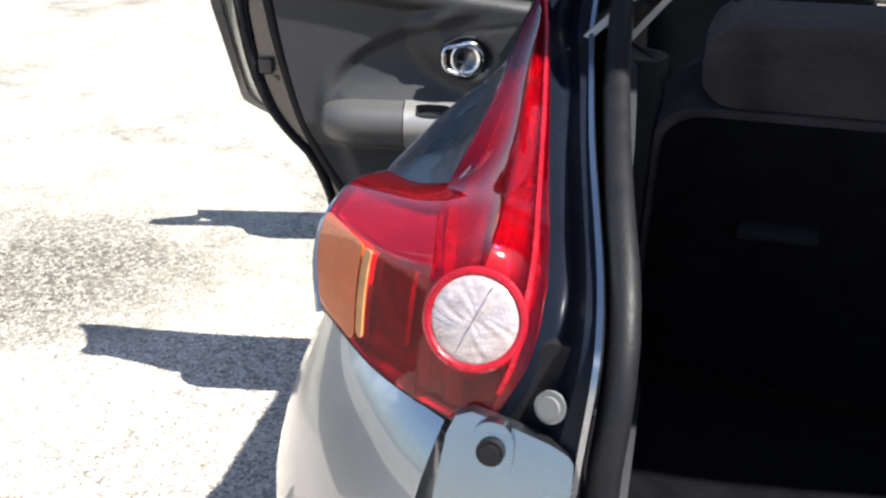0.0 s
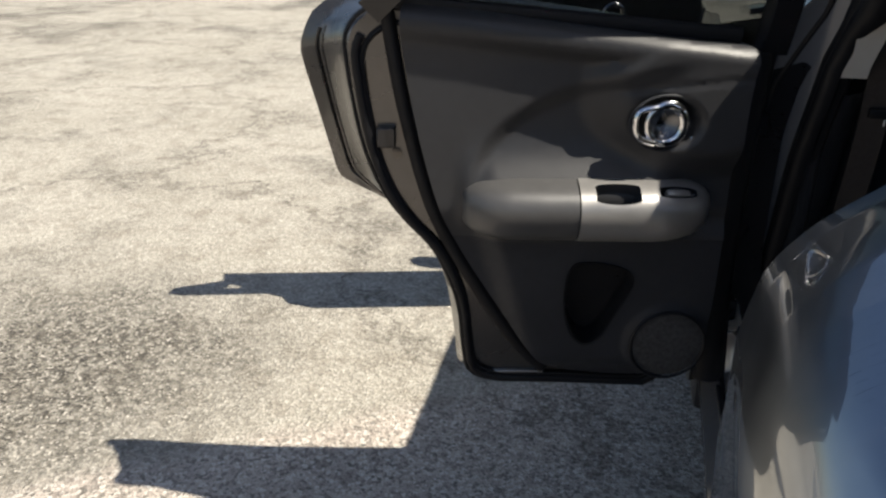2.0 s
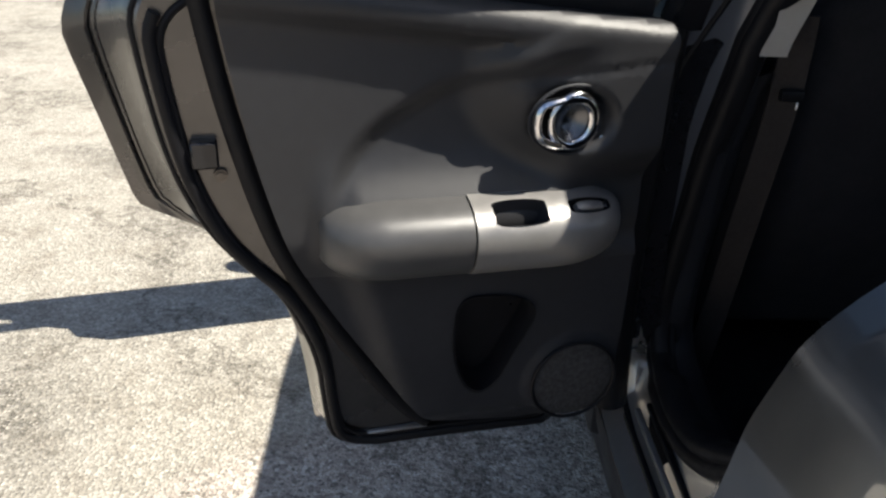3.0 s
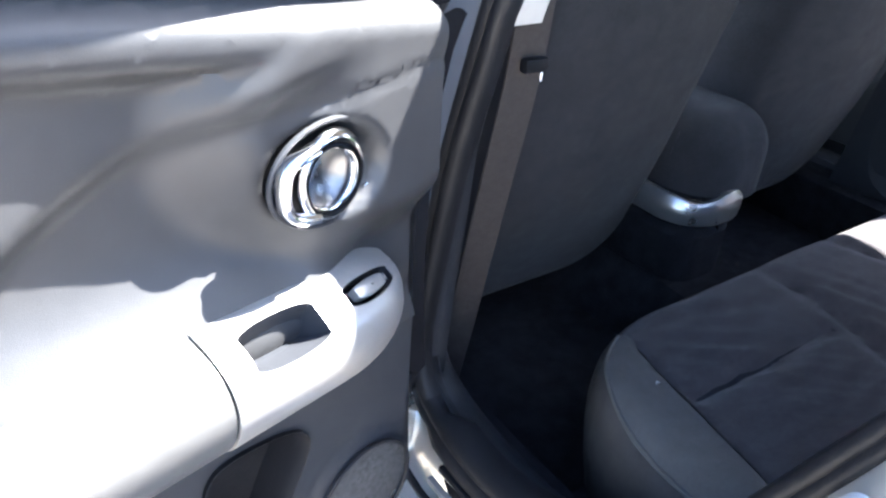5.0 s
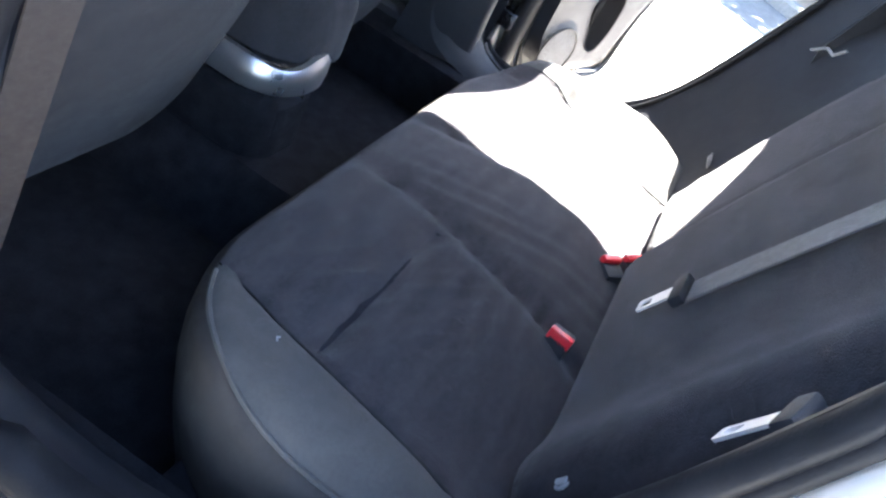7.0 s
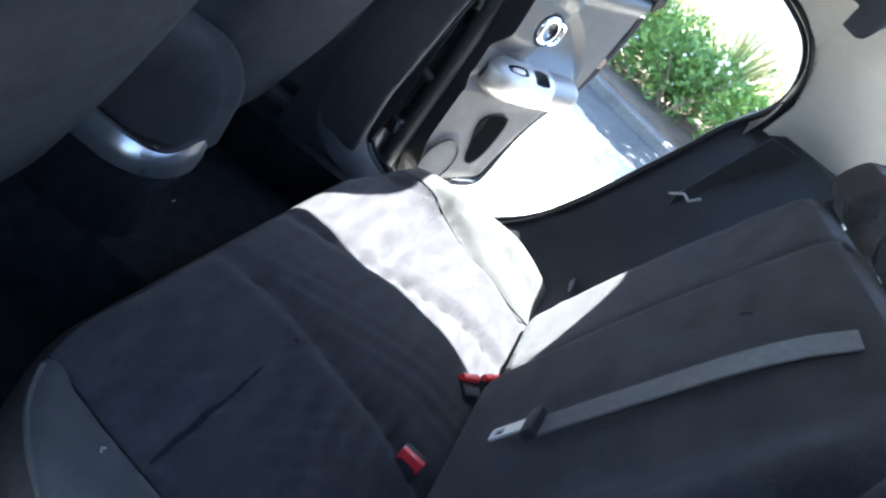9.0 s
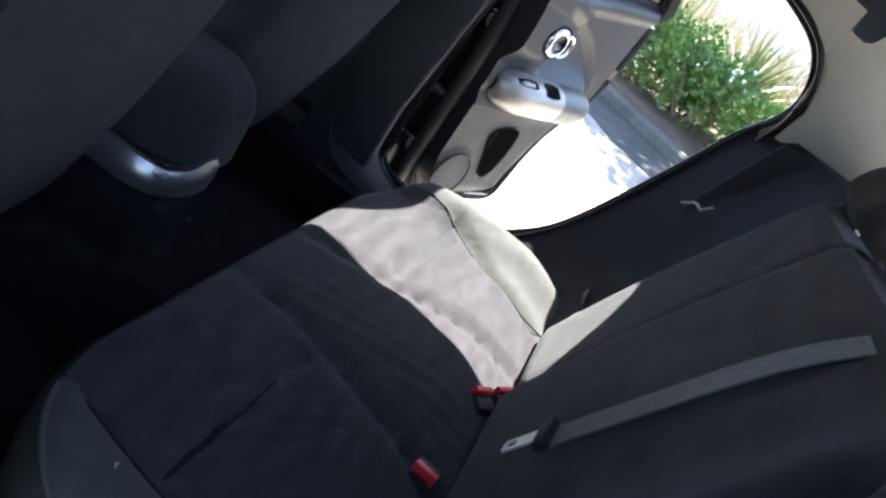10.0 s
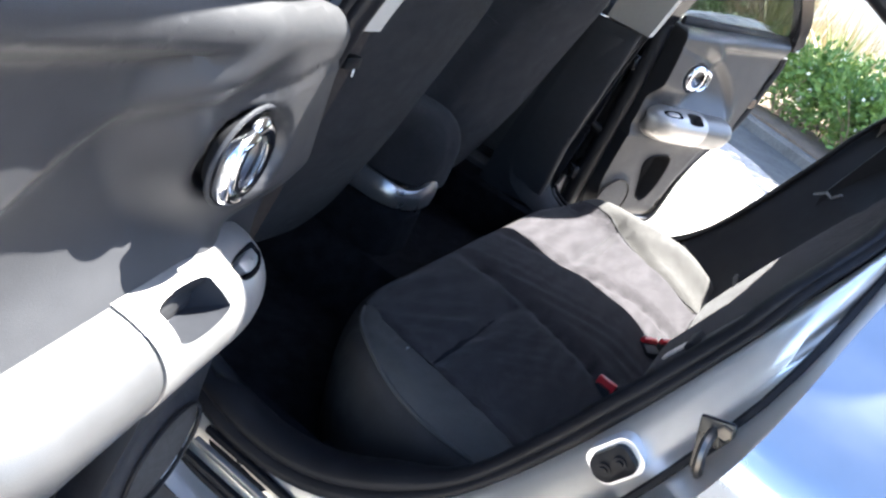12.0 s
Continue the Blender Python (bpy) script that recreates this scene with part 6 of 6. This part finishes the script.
STRAW = material("dry_grass", (0.40, 0.32, 0.18), 0.9, 0, 0.3, 8, color2=(0.55, 0.46, 0.28))
WOOD = material("weathered_wood", (0.24, 0.19, 0.14), 0.85, 0, 0.3, 5, 0.6, 60)


def along(a, b, z=0.0):
    return KERB_P + KERB_D * a + KERB_N * b + Vector((0, 0, z))


tagged(part("kerb", sweep([along(a, 0.08, 0.0) for a in np.linspace(-14, 14, 40)], [(-0.08, -0.02), (0.08, -0.02), (0.08, 0.13), (-0.04, 0.13), (-0.07, 0.10)]), KERBSTONE),
       "grey-brown weathered kerb along the planting bed", "kerb", kind="structure")
# gutter takes the road's dark colour to deepen the tree's shade on it
tagged(part("gutter", sheet([(-14, -1.0), (14, -1.0), (14, 0.0), (-14, 0.0)], lambda a, b: along(a, b + (0.04 * math.sin(a * 3.1) + 0.03 * math.sin(a * 7.7)) * (b < -0.9), 0.006 + 0.002 * math.sin(a)), 0.16, under=lambda a, b: along(a, b, -0.05)), TAR_AND_SHADE),
       "gutter strip with the tree's shade in its dark colour", "gutter", kind="structure")
tagged(part("planting_bed", sheet([(-14, 0.15), (14, 0.15), (14, 5), (-14, 5)], lambda a, b: along(a, b, 0.10 + 0.05 * math.sin(a * 1.3 + b) + 0.06 * b), 0.4, under=lambda a, b: along(a, b, -0.05)), SOIL),
       "dry brown soil of a raised planting bed", "soil", kind="structure")


def leafy(name, at, r, h, count, size, mat, label, category, seed, white=0):
    rnd = random.Random(seed)
    ob = thing(name, at, label, category, "shrubs in the bed")
    at = Vector(at)
    for i in range(9):
        a = rnd.uniform(0, 6.28)
        tip = at + Vector((r * 0.6 * math.cos(a), r * 0.6 * math.sin(a), h * rnd.uniform(0.6, 0.9)))
        part("stem", tube([at + Vector((0, 0, -0.05)), at.lerp(tip, 0.5) + Vector((0, 0, 0.05)), tip], 0.008, 5), WOOD, ob)
    verts, faces = [], []
    lobes = [(Vector((rnd.uniform(-0.6, 0.6) * r, rnd.uniform(-0.6, 0.6) * r, h * rnd.uniform(0.3, 0.8))), rnd.uniform(0.3, 0.55) * r) for _ in range(14)]
    for i in range(count):
        c, lr = rnd.choice(lobes)
        d = Vector((rnd.gauss(0, 1), rnd.gauss(0, 1), rnd.gauss(0, 1) * 0.8 + 0.25)).normalized()
        p = at + c + d * lr * rnd.uniform(0.7, 1.12)
        if p.z < at.z:
            continue
        t = (d + Vector((rnd.uniform(-1, 1), rnd.uniform(-1, 1), rnd.uniform(-0.5, 1)))).normalized()
        s = t.cross(Vector((rnd.uniform(-1, 1), rnd.uniform(-1, 1), rnd.uniform(-1, 1)))).normalized()
        k = size * rnd.uniform(0.6, 1.4)
        n = len(verts)
        up = s.cross(t) * k * 0.12
        verts += [p, p + t * k * 0.5 + s * k * 0.27 + up, p + t * k, p + t * k * 0.5 - s * k * 0.27 + up]
        faces.append((n, n + 1, n + 2, n + 3))
    me = bpy.data.meshes.new("leaves")
    me.from_pydata([tuple(v) for v in verts], [], faces)
    me.materials.append(mat)
    lv = new("leaves", me)
    lv.parent = ob
    lv.matrix_parent_inverse = ob.matrix_basis.inverted()
    tagged(lv, kind="stuff")
    if white:
        bm = bmesh.new()
        for i in range(white):
            c, lr = rnd.choice(lobes)
            d = Vector((rnd.gauss(0, 1), rnd.gauss(0, 1), abs(rnd.gauss(0, 1)))).normalized()
            p = at + c + d * lr * 1.12
            q = bmesh.new()
            bmesh.ops.create_icosphere(q, subdivisions=1, radius=rnd.uniform(0.012, 0.03))
            bmesh.ops.transform(q, matrix=Matrix.Translation(p), verts=q.verts[:])
            join(bm, q)
        tagged(part("flowers", bm, FLOWER, ob, "small white flower heads"), "small white flower heads", kind="stuff")
    return ob


def flax(at, h, count, seed, mat, label, wide=0.03):
    rnd = random.Random(seed)
    ob = thing("flax_plant", at, label, "plant", "strap-leaved plants in the bed")
    at = Vector(at)
    for i in range(count):
        a, lean, k = rnd.uniform(0, 6.28), rnd.uniform(0.15, 0.75), h * rnd.uniform(0.6, 1.15)
        d = Vector((math.cos(a), math.sin(a), 0))
        sd = Vector((-d.y, d.x, 0))
        rows = []
        for j in range(6):
            t = j / 5
            p = at + d * (k * lean * t ** 1.6) + Vector((0, 0, k * (t - 0.35 * lean * t ** 3)))
            w = wide * (1 - t) ** 0.6 + 0.002
            rows.append([p - sd * w, p + Vector((0, 0, -w * 0.35)), p + sd * w])
        part("leaf", loft(rows, closed=False), mat, ob, recalc=False)
    return ob


k = 0
for a, b, r, h in ((-1.6, 0.9, 0.7, 0.75), (-0.5, 0.85, 0.65, 0.7), (0.7, 0.9, 0.7, 0.75), (1.9, 1.0, 0.75, 0.8), (3.2, 1.0, 0.7, 0.7), (4.6, 1.1, 0.8, 0.8), (-2.9, 1.0, 0.7, 0.8), (-0.9, 2.2, 0.9, 1.1), (1.6, 2.4, 0.9, 1.0)):
    k += 1
    leafy("shrub", along(a, b, 0.13), r, h, 3200, 0.075, LEAF, "low bright green shrub with small white flowers", "shrub", k, 45)
for a, b, h in ((-0.2, 1.9, 1.5), (0.9, 1.8, 1.4), (-1.5, 2.0, 1.5), (2.4, 2.1, 1.3), (-2.8, 2.2, 1.5), (3.8, 2.2, 1.4)):
    k += 1
    flax(along(a, b, 0.15), h, 75, k, LEAF2, "yellow-green clump of long strap leaves")


def tree(at, top, spread, seed):
    """A leaning trunk with limbs to a thin crown of leaves round top."""
    rnd = random.Random(seed)
    ob = thing("tree", at, "tall thin-leaved tree shading the gutter", "tree")
    at, top = Vector(at), Vector(top)
    fork = at.lerp(top, 0.55) + Vector((0, -0.4, 0.3))
    path = resample(rounded([at + Vector((0, 0, -0.1)), at + Vector((0.05, -0.1, 1.2)), fork], 2, False), 14)
    part("trunk", sweep(path, circle(0.10, 10), scales=[1 - 0.045 * i for i in range(14)]), WOOD, ob, "grey-brown tapered trunk")
    tips = []
    for i in range(9):
        d = Vector((rnd.gauss(0, 1), rnd.gauss(0, 1), rnd.uniform(-0.4, 0.7))).normalized()
        tip = top + d * spread * rnd.uniform(0.6, 1.0)
        tips.append((tip, fork.lerp(tip, 0.6)))
        limb = resample(rounded([fork, fork.lerp(tip, 0.5) + Vector((0, 0, 0.25)), tip], 2, False), 10)
        part("limb", sweep(limb, circle(0.04, 6), scales=[1 - 0.08 * j for j in range(10)]), WOOD, ob)
    verts, faces = [], []
    for i in range(17000):
        a, b = rnd.choice(tips)
        p = b.lerp(a, rnd.uniform(0.3, 1.1)) + Vector((rnd.gauss(0, 1), rnd.gauss(0, 1), rnd.gauss(0, 0.6))) * 0.3
        t = Vector((rnd.uniform(-1, 1), rnd.uniform(-1, 1), rnd.uniform(-1, 0.6))).normalized()
        w = t.cross(Vector((rnd.uniform(-1, 1), rnd.uniform(-1, 1), rnd.uniform(-1, 1)))).normalized()
        k = rnd.uniform(0.09, 0.17)
        n = len(verts)
        verts += [p, p + t * k * 0.5 + w * k * 0.25, p + t * k, p + t * k * 0.5 - w * k * 0.25]
        faces.append((n, n + 1, n + 2, n + 3))
    me = bpy.data.meshes.new("crown")
    me.from_pydata([tuple(v) for v in verts], [], faces)
    me.materials.append(LEAF)
    crown = new("crown", me)
    crown.parent = ob
    crown.matrix_parent_inverse = ob.matrix_basis.inverted()
    tagged(crown, kind="stuff")


tree((9.6, -2.6, 0.2), (9.35, 1.0, 5.0), 1.5, 31)
bm = bmesh.new()
rnd = random.Random(77)
for i in range(2600):
    p = along(rnd.uniform(-1, 12), rnd.uniform(2.9, 4.6), 0.25)
    q = p + Vector((rnd.uniform(-0.15, 0.15), rnd.uniform(-0.15, 0.15), rnd.uniform(0.6, 1.5)))
    sd = Vector((rnd.uniform(-1, 1), rnd.uniform(-1, 1), 0)).normalized() * 0.012
    loft([[p - sd, p + sd], [p.lerp(q, 0.6) - sd * 0.8, p.lerp(q, 0.6) + sd * 0.8], [q - sd * 0.1, q + sd * 0.1]], closed=False, bm=bm)
tagged(part("dry_grass", bm, STRAW, recalc=False), "tall straw-coloured dry grass", "grass", kind="stuff")
RENDERED = material("cream_render", (0.8, 0.77, 0.68), 0.9, 0, 0.06, 2, 0.2, 60)
angle = math.atan2(KERB_D.y, KERB_D.x)
wall = part("wall_far", box((-16, 0, -0.1), (16, 0.2, 3.6), 0.01, 1, Matrix.Translation(along(0, 7.0, 0)) @ Matrix.Rotation(angle, 4, "Z")), RENDERED)
tagged(wall, "sunlit cream rendered wall behind the planting", "wall", kind="structure")
for a, z in ((4.0, 1.60), (3.86, 1.58)):
    vent = thing("wall_vent", along(a, 6.99, z), "narrow dark upright vent in the cream wall", "vent", "vents in the wall")
    m = Matrix.Translation(along(a, 6.99, z)) @ Matrix.Rotation(angle, 4, "Z")
    part("opening", box((-0.045, -0.006, 0), (0.045, 0.05, 0.26), 0.004, 1, m), TAR_AND_SHADE, vent)
    part("surround", sweep([m @ Vector(p) for p in ((-0.05, -0.002, -0.005), (0.05, -0.002, -0.005), (0.05, -0.002, 0.265), (-0.05, -0.002, 0.265))], circle(0.008, 6), True), RENDERED, vent)
fence = tagged(part("fence", box((5.6, 0, 0), (13.0, 0.04, 0.1), 0.005, 1, Matrix.Translation(along(0, 5.0, 1.55)) @ Matrix.Rotation(math.atan2(KERB_D.y, KERB_D.x), 4, "Z")), WOOD),
               "weathered wooden board fence behind the bed", "fence", kind="structure")
board = box((-0.07, -0.012, 0), (0.07, 0.012, 1.75), 0.004, 1)
me = bpy.data.meshes.new("board")
board.to_mesh(me)
board.free()
me.materials.append(WOOD)
for i in range(48):
    o = new("board", me)
    o.parent = fence
    o.matrix_basis = Matrix.Translation(along(5.8 + i * 0.15, 4.96, 0.2 + 0.02 * math.sin(i * 2.1))) @ Matrix.Rotation(math.atan2(KERB_D.y, KERB_D.x), 4, "Z")
